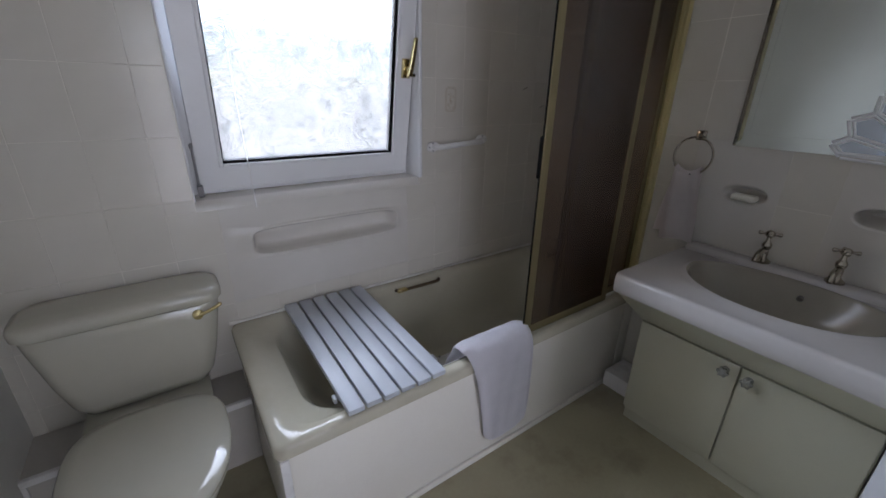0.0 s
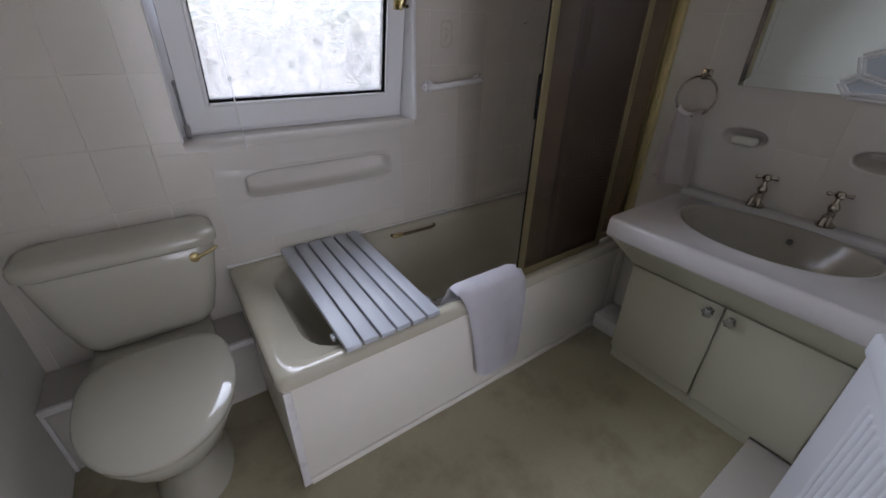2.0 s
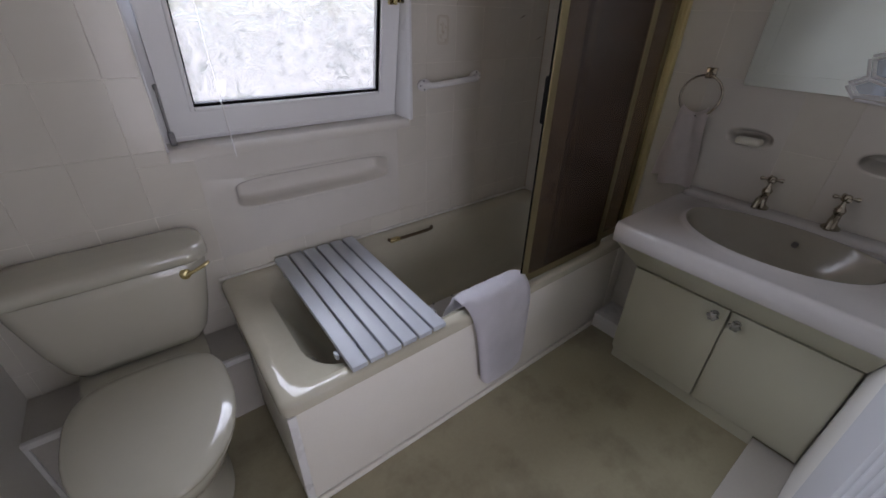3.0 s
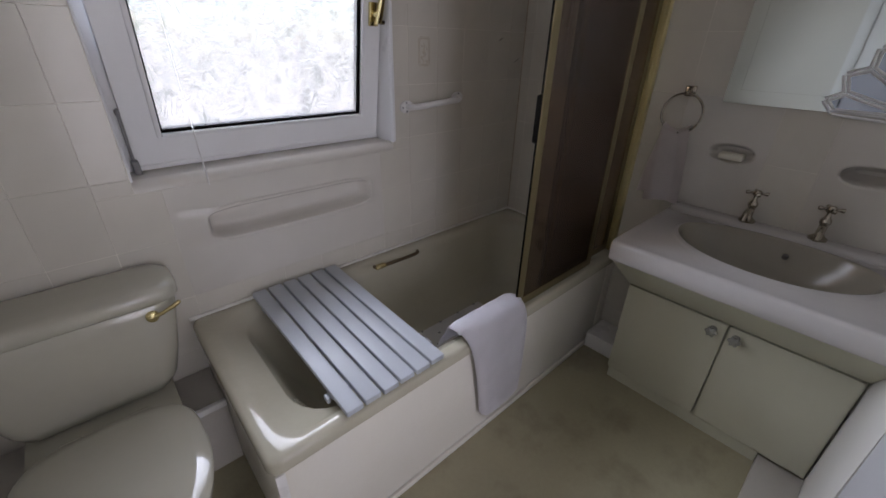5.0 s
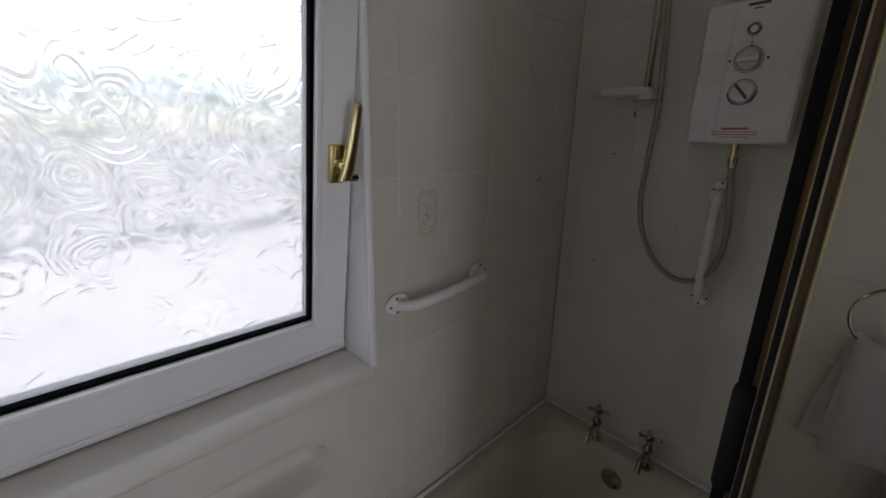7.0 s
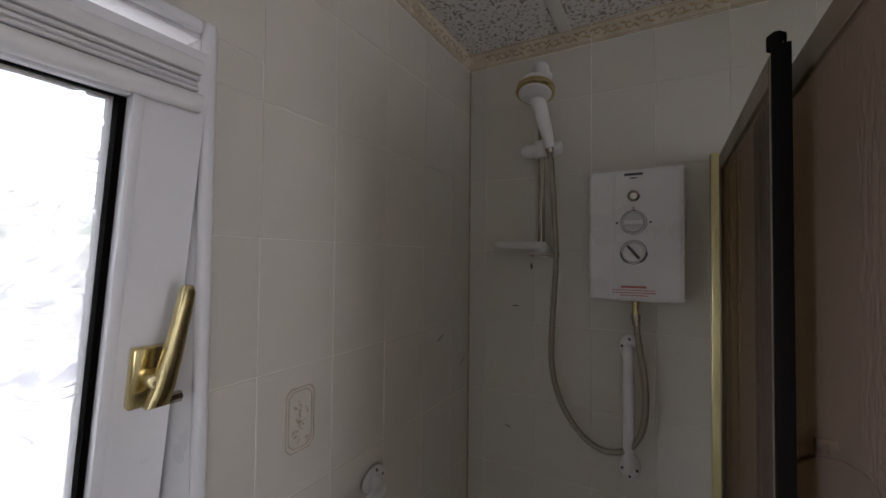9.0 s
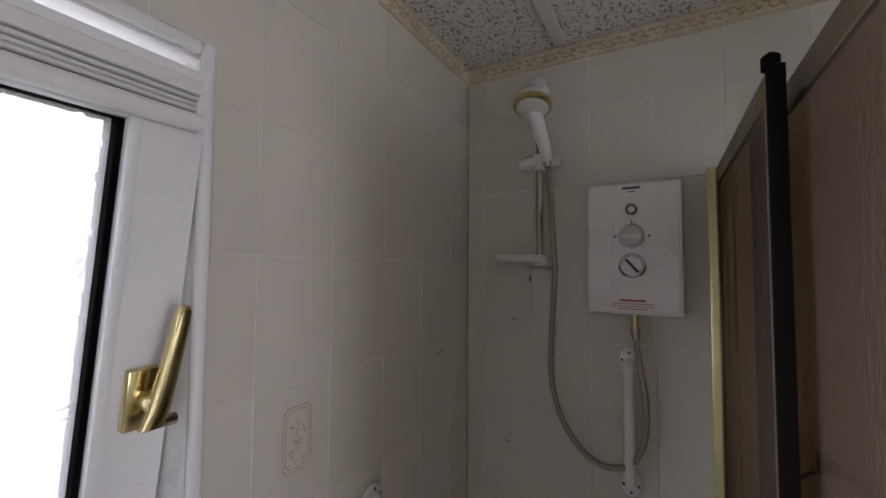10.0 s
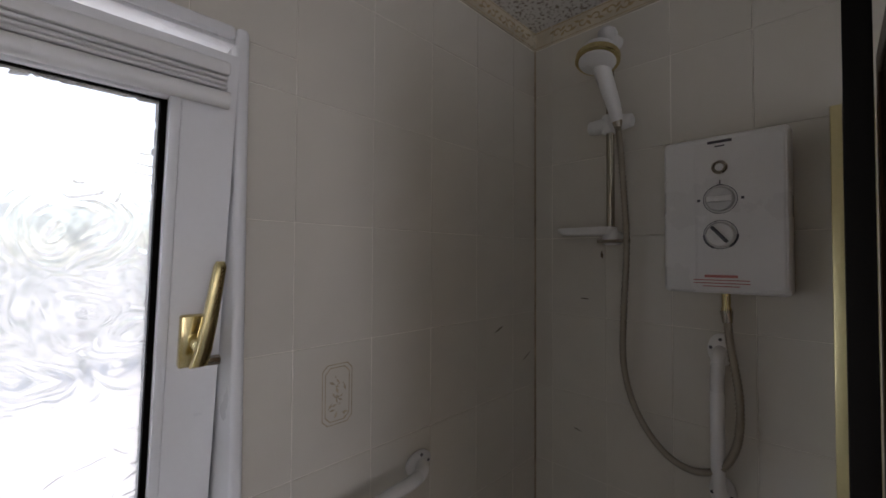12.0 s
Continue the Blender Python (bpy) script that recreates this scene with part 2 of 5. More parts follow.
def mirror_material(name="mirror_silver", tint=(0.74, 0.79, 0.76, 1)):
    m = bpy.data.materials.new(name)
    m.use_nodes = True
    b = m.node_tree.nodes["Principled BSDF"]
    b.inputs["Metallic"].default_value, b.inputs["Roughness"].default_value = 1, 0.03
    b.inputs["Base Color"].default_value = tint
    return m


BGLASS, OGLASS, CGLASS, MIRROR = tinted_glass(), patterned_glass(), clear_glass(), mirror_material()
SMOKED = mirror_material("smoked_mirror", (0.40, 0.43, 0.47, 1))

# ---- mesh helpers ----
BASES = {}


def part(name, bm, mtl, parent=None, label="", smooth=True, angle=38):
    """Links a bmesh as one mesh object under a thing or under a part."""
    me = bpy.data.meshes.new(name)
    bmesh.ops.recalc_face_normals(bm, faces=bm.faces)
    bm.to_mesh(me)
    bm.free()
    me.materials.append(mtl)
    if smooth:
        me.polygons.foreach_set("use_smooth", [True] * len(me.polygons))
        me.set_sharp_from_angle(angle=radians(angle))
    ob = new(name, me)
    if parent is not None:
        ob.parent = parent
        if parent.name in BASES:
            ob.matrix_parent_inverse = Matrix.Translation(-BASES[parent.name])
    if label:
        ob["label"] = label
    return ob


def thing(name, base, label, category, group=""):
    """An Empty at the thing's base; its parts are modelled in world coordinates."""
    e = new(name)
    e.location = base
    e.empty_display_size = 0.05
    BASES[e.name] = Vector(base)
    return tagged(e, label, category, group)


def box(bm, x0, x1, y0, y1, z0, z1, r=0.0, seg=2):
    vs = [bm.verts.new((x, y, z)) for z in (z0, z1) for y in (y0, y1) for x in (x0, x1)]
    fs = [bm.faces.new([vs[i] for i in f]) for f in ((0, 2, 3, 1), (4, 5, 7, 6), (0, 1, 5, 4), (2, 6, 7, 3), (0, 4, 6, 2), (1, 3, 7, 5))]
    if r:
        es = list({e for f in fs for e in f.edges})
        bmesh.ops.bevel(bm, geom=es, offset=r, segments=seg, affect="EDGES", profile=0.5)
    return vs


def block(*a, r=0.0, seg=2):
    bm = bmesh.new()
    box(bm, *a, r=r, seg=seg)
    return bm


def loft(bm, rings, cap0=True, cap1=True, closed=True):
    loops = [[bm.verts.new(p) for p in ring] for ring in rings]
    n = len(loops[0])
    for a, b in zip(loops, loops[1:]):
        for i in range(n if closed else n - 1):
            j = (i + 1) % n
            bm.faces.new((a[i], a[j], b[j], b[i]))
    if cap0:
        bm.faces.new(loops[0][::-1])
    if cap1:
        bm.faces.new(loops[-1])
    return loops


def rring(x0, x1, y0, y1, r, z, n=6):
    """A rounded rectangle, counter-clockwise, with four corners of n + 1 points."""
    r = min(r, (x1 - x0) / 2 - 1e-4, (y1 - y0) / 2 - 1e-4)
    out = []
    for cx, cy, a0 in ((x1 - r, y1 - r, 0), (x0 + r, y1 - r, 90), (x0 + r, y0 + r, 180), (x1 - r, y0 + r, 270)):
        for i in range(n + 1):
            a = radians(a0 + 90 * i / n)
            out.append((cx + r * math.cos(a), cy + r * math.sin(a), z))
    return out


def lathe(bm, profile, centre, axis="z", n=20):
    """Turns a profile of (radius, height) round an axis through centre."""
    c = Vector(centre)
    rings = []
    for r, h in profile:
        ring = []
        for i in range(n):
            a = 2 * math.pi * i / n
            u, v = max(r, 1e-4) * math.cos(a), max(r, 1e-4) * math.sin(a)
            ring.append(c + Vector({"z": (u, v, h), "x": (h, u, v), "y": (u, h, v)}[axis]))
        rings.append(ring)
    loft(bm, rings)


def tube(bm, pts, r, n=10, ripple=0.0):
    """A round tube along points; r may be a number or a list."""
    pts = [Vector(p) for p in pts]
    rings, up = [], Vector((0.13, 0.27, 1)).normalized()
    for i, p in enumerate(pts):
        d = (pts[min(i + 1, len(pts) - 1)] - pts[max(i - 1, 0)]).normalized()
        s = d.cross(up)
        if s.length < 0.05:
            s = d.cross(Vector((1, 0, 0)))
        s.normalize()
        t = s.cross(d).normalized()
        up = t
        rad = r[i] if isinstance(r, (list, tuple)) else r
        if ripple and i % 2:
            rad *= 1 - ripple
        rings.append([p + rad * (math.cos(2 * math.pi * k / n) * s + math.sin(2 * math.pi * k / n) * t) for k in range(n)])
    loft(bm, rings)


def spline(ctrl, steps=12):
    """Catmull-Rom through control points."""
    c = [Vector(p) for p in ctrl]
    c = [2 * c[0] - c[1]] + c + [2 * c[-1] - c[-2]]
    out = []
    for i in range(1, len(c) - 2):
        for k in range(steps):
            t = k / steps
            a, b, d, e = c[i - 1], c[i], c[i + 1], c[i + 2]
            out.append(0.5 * ((2 * b) + (d - a) * t + (2 * a - 5 * b + 4 * d - e) * t * t + (3 * b - a - 3 * d + e) * t ** 3))
    return out + [c[-2]]


def slab_with_holes(u0, u1, v0, v1, holes, put):
    """A wall's boxes round rectangular holes; put(bm, u0, u1, v0, v1) adds one box."""
    bm = bmesh.new()
    us = sorted({u0, u1, *[h[0] for h in holes], *[h[1] for h in holes]})
    for a, b in zip(us, us[1:]):
        mid, v = (a + b) / 2, v0
        for h in sorted([h for h in holes if h[0] < mid < h[1]], key=lambda h: h[2]):
            if h[2] > v + 1e-6:
                put(bm, a, b, v, h[2])
            v = h[3]
        if v < v1 - 1e-6:
            put(bm, a, b, v, v1)
    return bm


def recess_panel(rect, centre, hu, hv, power, depth, to, proud=0.0, n=64):
    """A panel over rect with a smooth rounded recess sunk into it; to(u, v, d) gives the place, d metres into the wall."""
    u0, u1, v0, v1 = rect
    cu, cv = centre
    dirs = [2 * math.pi * (i + 0.5) / n for i in range(n)]

    def outline(grow):
        out = []
        for a in dirs:
            c, s = math.cos(a), math.sin(a)
            e = 2 / power
            out.append((cu + (hu + grow) * math.copysign(abs(c) ** e, c), cv + (hv + grow) * math.copysign(abs(s) ** e, s)))
        return out
    edge = []
    for u, v in outline(0):
        du, dv = u - cu, v - cv
        k = min(((u1 if du > 0 else u0) - cu) / du if abs(du) > 1e-9 else 1e9, ((v1 if dv > 0 else v0) - cv) / dv if abs(dv) > 1e-9 else 1e9)
        edge.append((cu + du * k, cv + dv * k))
    for corner in ((u0, v0), (u0, v1), (u1, v0), (u1, v1)):
        i = min(range(n), key=lambda j: (edge[j][0] - corner[0]) ** 2 + (edge[j][1] - corner[1]) ** 2)
        edge[i] = corner
    bm = bmesh.new()
    rings = [[to(u, v, 0.006) for u, v in edge], [to(u, v, 0) for u, v in edge]]
    for grow, d in ((0.014, 0), (0.009, -proud), (0.002, -proud), (-0.003, 0.003), (-0.009, depth * 0.45), (-0.016, depth * 0.85), (-0.028, depth)):
        rings.append([to(u, v, d) for u, v in outline(max(grow, -hv * 0.85))])
    loft(bm, rings, cap0=False)
    return bm


# ---- the room ----
WX0, WX1, WY, WY0, CZ = -0.53, 1.778, 1.572, -0.62, 2.245
AX, AY = 1.10, -0.035            # the partition that closes the basin's recess
WIN = (0.058, 0.962, 0.988, 1.900)  # window opening: x0, x1, z0, z1
SILL_FOOT = 0.962                # where the rolled sill meets the wall face
TX, TZ, PX, PZ = 1.049, 1.005, 0.1543, 0.209   # tile joints of the window wall
EX, EPX = 0.907, 0.152           # tile joints of the end wall, along y
TRAY = (TX - 6 * PX, TX - PX, TZ - 2 * PZ, TZ)

floor = tagged(part("floor", block(WX0 - 0.1, WX1 + 0.1, WY0 - 0.1, WY + 0.1, -0.08, 0), FLOOR), "stained beige vinyl floor", "floor", kind="structure")
floor["kind"] = "structure"
wall_north = tagged(part("wall_north", slab_with_holes(WX0 - 0.1, WX1 + 0.1, 0, CZ, [(WIN[0], WIN[1], SILL_FOOT, WIN[3]), (0.17, 0.88, 0.745, 0.885)], lambda bm, a, b, c, d: box(bm, a, b, WY, WY + 0.125, c, d)), GROUT, smooth=False), "cream tiled wall with a window above the bath", "wall", kind="structure")
wall_east = tagged(part("wall_east", slab_with_holes(AY - 0.08, WY, 0, CZ, [(0.48, 0.64, 0.975, 1.075), (0.10, 0.26, 0.97, 1.07)], lambda bm, a, b, c, d: box(bm, WX1, WX1 + 0.1, a, b, c, d)), GROUT, smooth=False), "cream tiled wall behind basin and shower", "wall", kind="structure")
tagged(part("wall_west", block(WX0 - 0.1, WX0, WY0 - 0.1, WY, 0, CZ), WALLPAINT), "plain off-white wall beside the toilet", "wall", kind="structure")
tagged(part("wall_partition", block(AX, WX1, WY0 - 0.1, AY, 0, CZ), WALLPAINT), "plain off-white partition beside the basin", "wall", kind="structure")
# unseen doorway, placed where it lets the fill lamp reach the window wall
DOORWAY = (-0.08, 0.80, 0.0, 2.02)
tagged(part("wall_south", slab_with_holes(WX0, AX, 0, CZ, [DOORWAY], lambda bm, a, b, c, d: box(bm, a, b, WY0 - 0.1, WY0, c, d)), WALLPAINT, smooth=False), "unseen plain off-white wall with an added doorway", "wall", kind="structure")
cbm = block(WX0 - 0.1, WX1 + 0.1, WY0 - 0.1, WY + 0.1, CZ, CZ + 0.05)
tagged(part("ceiling", cbm, CEIL), "white fissured ceiling boards", "ceiling", kind="structure")
strips = bmesh.new()
for by in (-0.0, 0.64, 1.28):
    box(strips, WX0, WX1, by - 0.017, by + 0.017, CZ - 0.007, CZ - 0.0005, r=0.002)
tagged(part("trim_ceiling", strips, WALLPAINT), "plain cover strips over the ceiling board joints", "ceiling trim", kind="structure")

# door frame and the hall behind, unseen, added to let the fill lamp in
dbm = bmesh.new()
box(dbm, -0.13, -0.07, WY0 - 0.12, WY0 + 0.015, 0, 2.07, r=0.004)
box(dbm, 0.79, 0.85, WY0 - 0.12, WY0 + 0.015, 0, 2.07, r=0.004)
box(dbm, -0.07, 0.79, WY0 - 0.12, WY0 + 0.015, 2.01, 2.07, r=0.004)
tagged(part("trim", dbm, WHITE), "unseen white painted door lining, added", "trim", kind="structure")
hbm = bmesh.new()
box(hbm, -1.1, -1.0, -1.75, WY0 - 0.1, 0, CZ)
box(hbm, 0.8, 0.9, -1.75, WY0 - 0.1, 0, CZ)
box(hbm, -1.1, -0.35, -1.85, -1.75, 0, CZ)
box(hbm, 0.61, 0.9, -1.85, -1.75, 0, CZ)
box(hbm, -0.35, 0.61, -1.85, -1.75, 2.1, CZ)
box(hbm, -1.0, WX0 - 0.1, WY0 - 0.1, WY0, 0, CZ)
tagged(part("wall_hall", hbm, WALLPAINT, smooth=False), "unseen plain hall walls added round a glazed door", "wall", kind="structure")
tagged(part("floor_hall", block(-1.1, 0.9, -1.85, WY0 - 0.1, -0.08, -0.004), CARPET), "unseen brown hall carpet, added", "floor", kind="structure")
tagged(part("ceiling_hall", block(-1.1, 0.9, -1.85, WY0 - 0.1, CZ, CZ + 0.05), CEIL), "unseen white hall ceiling, added", "ceiling", kind="structure")

# closed white door in the west wall, seen in the mirror
side = thing("door_2", (WX0, 0.18, 0), "white painted flush door, closed, in the side wall", "door")
side["kind"] = "structure"
part("door_leaf", block(WX0 + 0.001, WX0 + 0.012, -0.20, 0.515, 0.006, 1.985, r=0.002), WHITE, side)
for a in ((-0.265, -0.204, 0, 2.05), (0.519, 0.58, 0, 2.05), (-0.204, 0.519, 1.989, 2.05)):
    part("architrave", block(WX0 + 0.001, WX0 + 0.022, a[0], a[1], a[2], a[3], r=0.004), WHITE, side)

# skirting box along the partition, the boxing behind the toilet, the small boxing beside the bath
tagged(part("baseboard", block(0.62, 1.506, AY + 0.0, 0.098, 0, 0.046, r=0.003), STEP), "low grey boxing along the partition", "baseboard", kind="structure")
tagged(part("pipe_boxing", block(1.615, WX1 - 0.006, 0.655, 0.866, 0, 0.085, r=0.003), WHITEP), "low white pipe boxing between bath and vanity", "boxing", kind="structure")
tb = block(WX0, 0.098, 1.365, WY - 0.006, 0, 0.285)
boxing = tagged(part("toilet_boxing", tb, STEP), "grey boxed-in pipe ledge behind the toilet", "boxing", kind="structure")
wt = bmesh.new()
box(wt, WX0 + 0.001, 0.096, 1.355, 1.372, 0.268, 0.292, r=0.003)
box(wt, WX0 + 0.001, WX0 + 0.014, 1.355, 1.366, 0, 0.268, r=0.003)
part("edge_trim", wt, WHITEP, boxing, "white plastic edge trim")

# moulded tray panel in the window wall, soap recesses in the end wall
tray = tagged(part("tray_panel", recess_panel((TRAY[0], TRAY[1], TRAY[2], SILL_FOOT), (0.528, 0.815), 0.308, 0.052, 5.5, 0.06, lambda u, v, d: (u, WY - 0.0014 + d, v), 0.004), PANEL, wall_north, "moulded wall panel with a long rounded tray recess"), kind="structure")
DISH_A = (EX - 3 * EPX, EX - EPX, TZ - PZ, TZ + PZ)
DISH_B = (EX - 6 * EPX, EX - 4 * EPX, TZ - PZ, TZ + PZ)
for rect, cy, cz in ((DISH_A, 0.558, 1.024), (DISH_B, 0.18, 1.02)):
    part("soap_recess", recess_panel(rect, (cy, cz), 0.074, 0.034, 2.3, 0.045 if cy > 0.4 else 0.085, lambda u, v, d: (WX1 - 0.0014 + d, u, v), 0.001), PANEL, wall_east, "oval ceramic soap recess")

# ---- window ----
win = thing("window_1", (0.52, WY + 0.07, 1.02), "white plastic window tilted open, with obscure patterned glass", "window")
win["kind"] = "structure"
bm = bmesh.new()
x0, x1, z0, z1 = WIN
for a in ((x0, x0 + 0.006, z0 + 0.008, z1), (x1 - 0.008, x1, z0 + 0.008, z1), (x0 + 0.006, x1 - 0.008, z1 - 0.012, z1)):
    box(bm, a[0], a[1], WY - 0.002, WY + 0.13, a[2], a[3], r=0.002)
for a in ((x1 - 0.010, x1 + 0.008, z0 + 0.008, z1 + 0.011), (x0 + 0.004, x1 - 0.010, z1 - 0.009, z1 + 0.010)):
    box(bm, a[0], a[1], WY - 0.017, WY - 0.0021, a[2], a[3], r=0.0072, seg=4)
part("reveal", bm, WHITE, win, "white tile-edge lining of the opening")
roll = [(WY + 0.13, SILL_FOOT + 0.0002), (WY + 0.13, z0 + 0.0075)]
roll += [(WY - 0.001 + 0.033 - 0.033 * math.sin(radians(a)), z0 + 0.0075 - 0.033 * (1 - math.cos(radians(a)))) for a in range(0, 91, 10)]
bm = bmesh.new()
loft(bm, [[(x, y, z) for y, z in roll] for x in (x0, x1)])
part("window_sill", bm, PANEL, win, "moulded cream sill rolled into the wall", angle=50)
bm = bmesh.new()
for a in ((x0 + 0.006, x0 + 0.052, z0 + 0.01, z1 - 0.012), (x1 - 0.016, x1 - 0.008, z0 + 0.01, z1 - 0.012), (x0 + 0.052, x1 - 0.016, z0 + 0.01, z0 + 0.05), (x0 + 0.052, x1 - 0.016, z1 - 0.03, z1 - 0.012)):
    box(bm, a[0], a[1], WY + 0.108, WY + 0.155, a[2], a[3], r=0.004)
part("outer_frame", bm, WHITE, win)

# the sash leans inwards at its top, hinged along its foot
SZ0, SZ1, SX0, SX1 = 1.002, 1.868, 0.092, 0.950
TILT_DEG = 9.5
HINGE = Matrix.Translation((0, 1.68, SZ0)) @ Matrix.Rotation(radians(TILT_DEG), 4, "X") @ Matrix.Translation((0, -1.68, -SZ0))


def lean(bm):
    bmesh.ops.transform(bm, matrix=HINGE, verts=bm.verts)
    return bm


GX0, GX1, GZ0, GZ1 = 0.164, 0.882, 1.093, 1.80
bm = bmesh.new()
for a in ((SX0, GX0, SZ0, SZ1), (GX1, SX1, SZ0, SZ1), (GX0, GX1, SZ0, GZ0), (GX0, GX1, GZ1, SZ1)):
    box(bm, a[0], a[1], 1.680, 1.728, a[2], a[3])
box(bm, SX0 - 0.006, SX1 + 0.003, 1.676, 1.684, SZ0 - 0.002, SZ0 + 0.012, r=0.002)
sash = part("window_frame", lean(bm), WHITE, win, "white tilted sash frame", smooth=False)
bm = bmesh.new()
for a in ((GX0 - 0.002, GX0 + 0.012, GZ0, GZ1), (GX1 - 0.012, GX1 + 0.002, GZ0, GZ1), (GX0 + 0.012, GX1 - 0.012, GZ0 - 0.002, GZ0 + 0.012), (GX0 + 0.012, GX1 - 0.012, GZ1 - 0.012, GZ1 + 0.002)):
    box(bm, a[0], a[1], 1.675, 1.698, a[2], a[3], r=0.004)
part("glazing_bead", lean(bm), WHITE, sash)
bm = bmesh.new()
for a in ((GX0 + 0.012, GX0 + 0.017, GZ0 + 0.012, GZ1 - 0.012), (GX1 - 0.019, GX1 - 0.012, GZ0 + 0.012, GZ1 - 0.012), (GX0 + 0.017, GX1 - 0.019, GZ0 + 0.012, GZ0 + 0.018), (GX0 + 0.017, GX1 - 0.019, GZ1 - 0.0135, GZ1 - 0.012)):
    box(bm, a[0], a[1], 1.688, 1.702, a[2], a[3])
part("gasket", lean(bm), BLACK, sash, "black rubber glazing gasket", smooth=False)
bm = bmesh.new()
for a in ((GX0 + 0.001, GX0 + 0.0175, GZ0 + 0.001, GZ1 - 0.001), (GX1 - 0.0195, GX1 - 0.001, GZ0 + 0.001, GZ1 - 0.001), (GX0 + 0.0175, GX1 - 0.0195, GZ0 + 0.001, GZ0 + 0.0195), (GX0 + 0.0175, GX1 - 0.0195, GZ1 - 0.016, GZ1 - 0.001)):
    box(bm, a[0], a[1], 1.712, 1.722, a[2], a[3])
part("spacer_bar", lean(bm), BLACK, sash, "dark spacer bar behind the glass", smooth=False)
pane = part("pane", lean(block(GX0 + 0.001, GX1 - 0.001, 1.7035, 1.7075, GZ0 + 0.001, GZ1 - 0.001)), OGLASS, sash, "obscure glass pressed with curls and flowers", smooth=False)
pane.visible_shadow = False

# tilt hinge at the foot
bm = bmesh.new()
box(bm, 0.080, 0.098, 1.640, 1.676, 0.997, 1.036, r=0.003)
box(bm, 0.083, 0.091, 1.655, 1.670, 1.036, 1.165, r=0.003)
lathe(bm, [(0.007, 1.165), (0.008, 1.17), (0.008, 1.18), (0.003, 1.184)], (0.088, 1.66, 0), n=10)
part("hinge", bm, SUCKER, win, "small grey metal tilt hinge")

# handle: square rose, lever turned upwards, key barrel
bm = block(0.896, 0.934, 1.668, 1.681, 1.424, 1.500, r=0.003)
rose = part("handle_rose", lean(bm), BRASS, sash, "brass handle plate")
bm = bmesh.new()
lathe(bm, [(0.011, 0.0), (0.011, -0.03), (0.008, -0.034)], (0.917, 1.672, 1.463), axis="y", n=14)
lever = [(0.911, 1.646, 1.434, 0.008, 0.006), (0.914, 1.643, 1.438, 0.010, 0.010), (0.918, 1.640, 1.46, 0.0095, 0.0105), (0.923, 1.638, 1.50, 0.0085, 0.0095), (0.928, 1.637, 1.545, 0.0075, 0.0085), (0.931, 1.637, 1.576, 0.007, 0.008), (0.932, 1.638, 1.583, 0.005, 0.005)]
loft(bm, [[(px, py, lz) for px, py, _ in rring(lx - hx, lx + hx, ly - hy, ly + hy, 0.003, 0, n=2)] for lx, ly, lz, hx, hy in lever])
part("handle", lean(bm), BRASS, rose)
bm = bmesh.new()
lathe(bm, [(0.007, -0.008), (0.0075, 0.0), (0.0075, 0.008), (0.004, 0.009)], (0.932, 1.642, 1.441), axis="x", n=8)
part("key_barrel", lean(bm), CHROME, rose)

# pleated blind fixed to the sash head and drawn up, with its cord
blind = thing("window_blind", (0.52, 1.54, 1.80), "white pleated blind drawn up at the window head", "blind")
part("head_rail", lean(block(0.094, 0.936, 1.664, 1.6795, 1.836, 1.854, r=0.004)), WHITEP, blind)
bm = bmesh.new()
for i, zz in enumerate((1.829, 1.8225, 1.816)):
    box(bm, 0.096, 0.934, 1.667 + 0.003 * (i % 2), 1.6785, zz, zz + 0.006, r=0.002, seg=1)
part("pleats", lean(bm), BLINDM, blind, "folded grey-white pleats")
bm = bmesh.new()
tube(bm, [(0.094, 1.668, 1.803), (0.936, 1.668, 1.803)], 0.0115, n=14)
part("bottom_rail", lean(bm), WHITEP, blind)
bm = bmesh.new()
tube(bm, spline([(0.226, 1.535, 1.80), (0.232, 1.545, 1.6), (0.240, 1.57, 1.3), (0.247, 1.575, 1.1), (0.250, 1.562, 0.955)], 8), [0.0005] * 23 + [0.0022] * 10, n=6)
part("cord", bm, WHITEP, blind, "thin white pull cord")

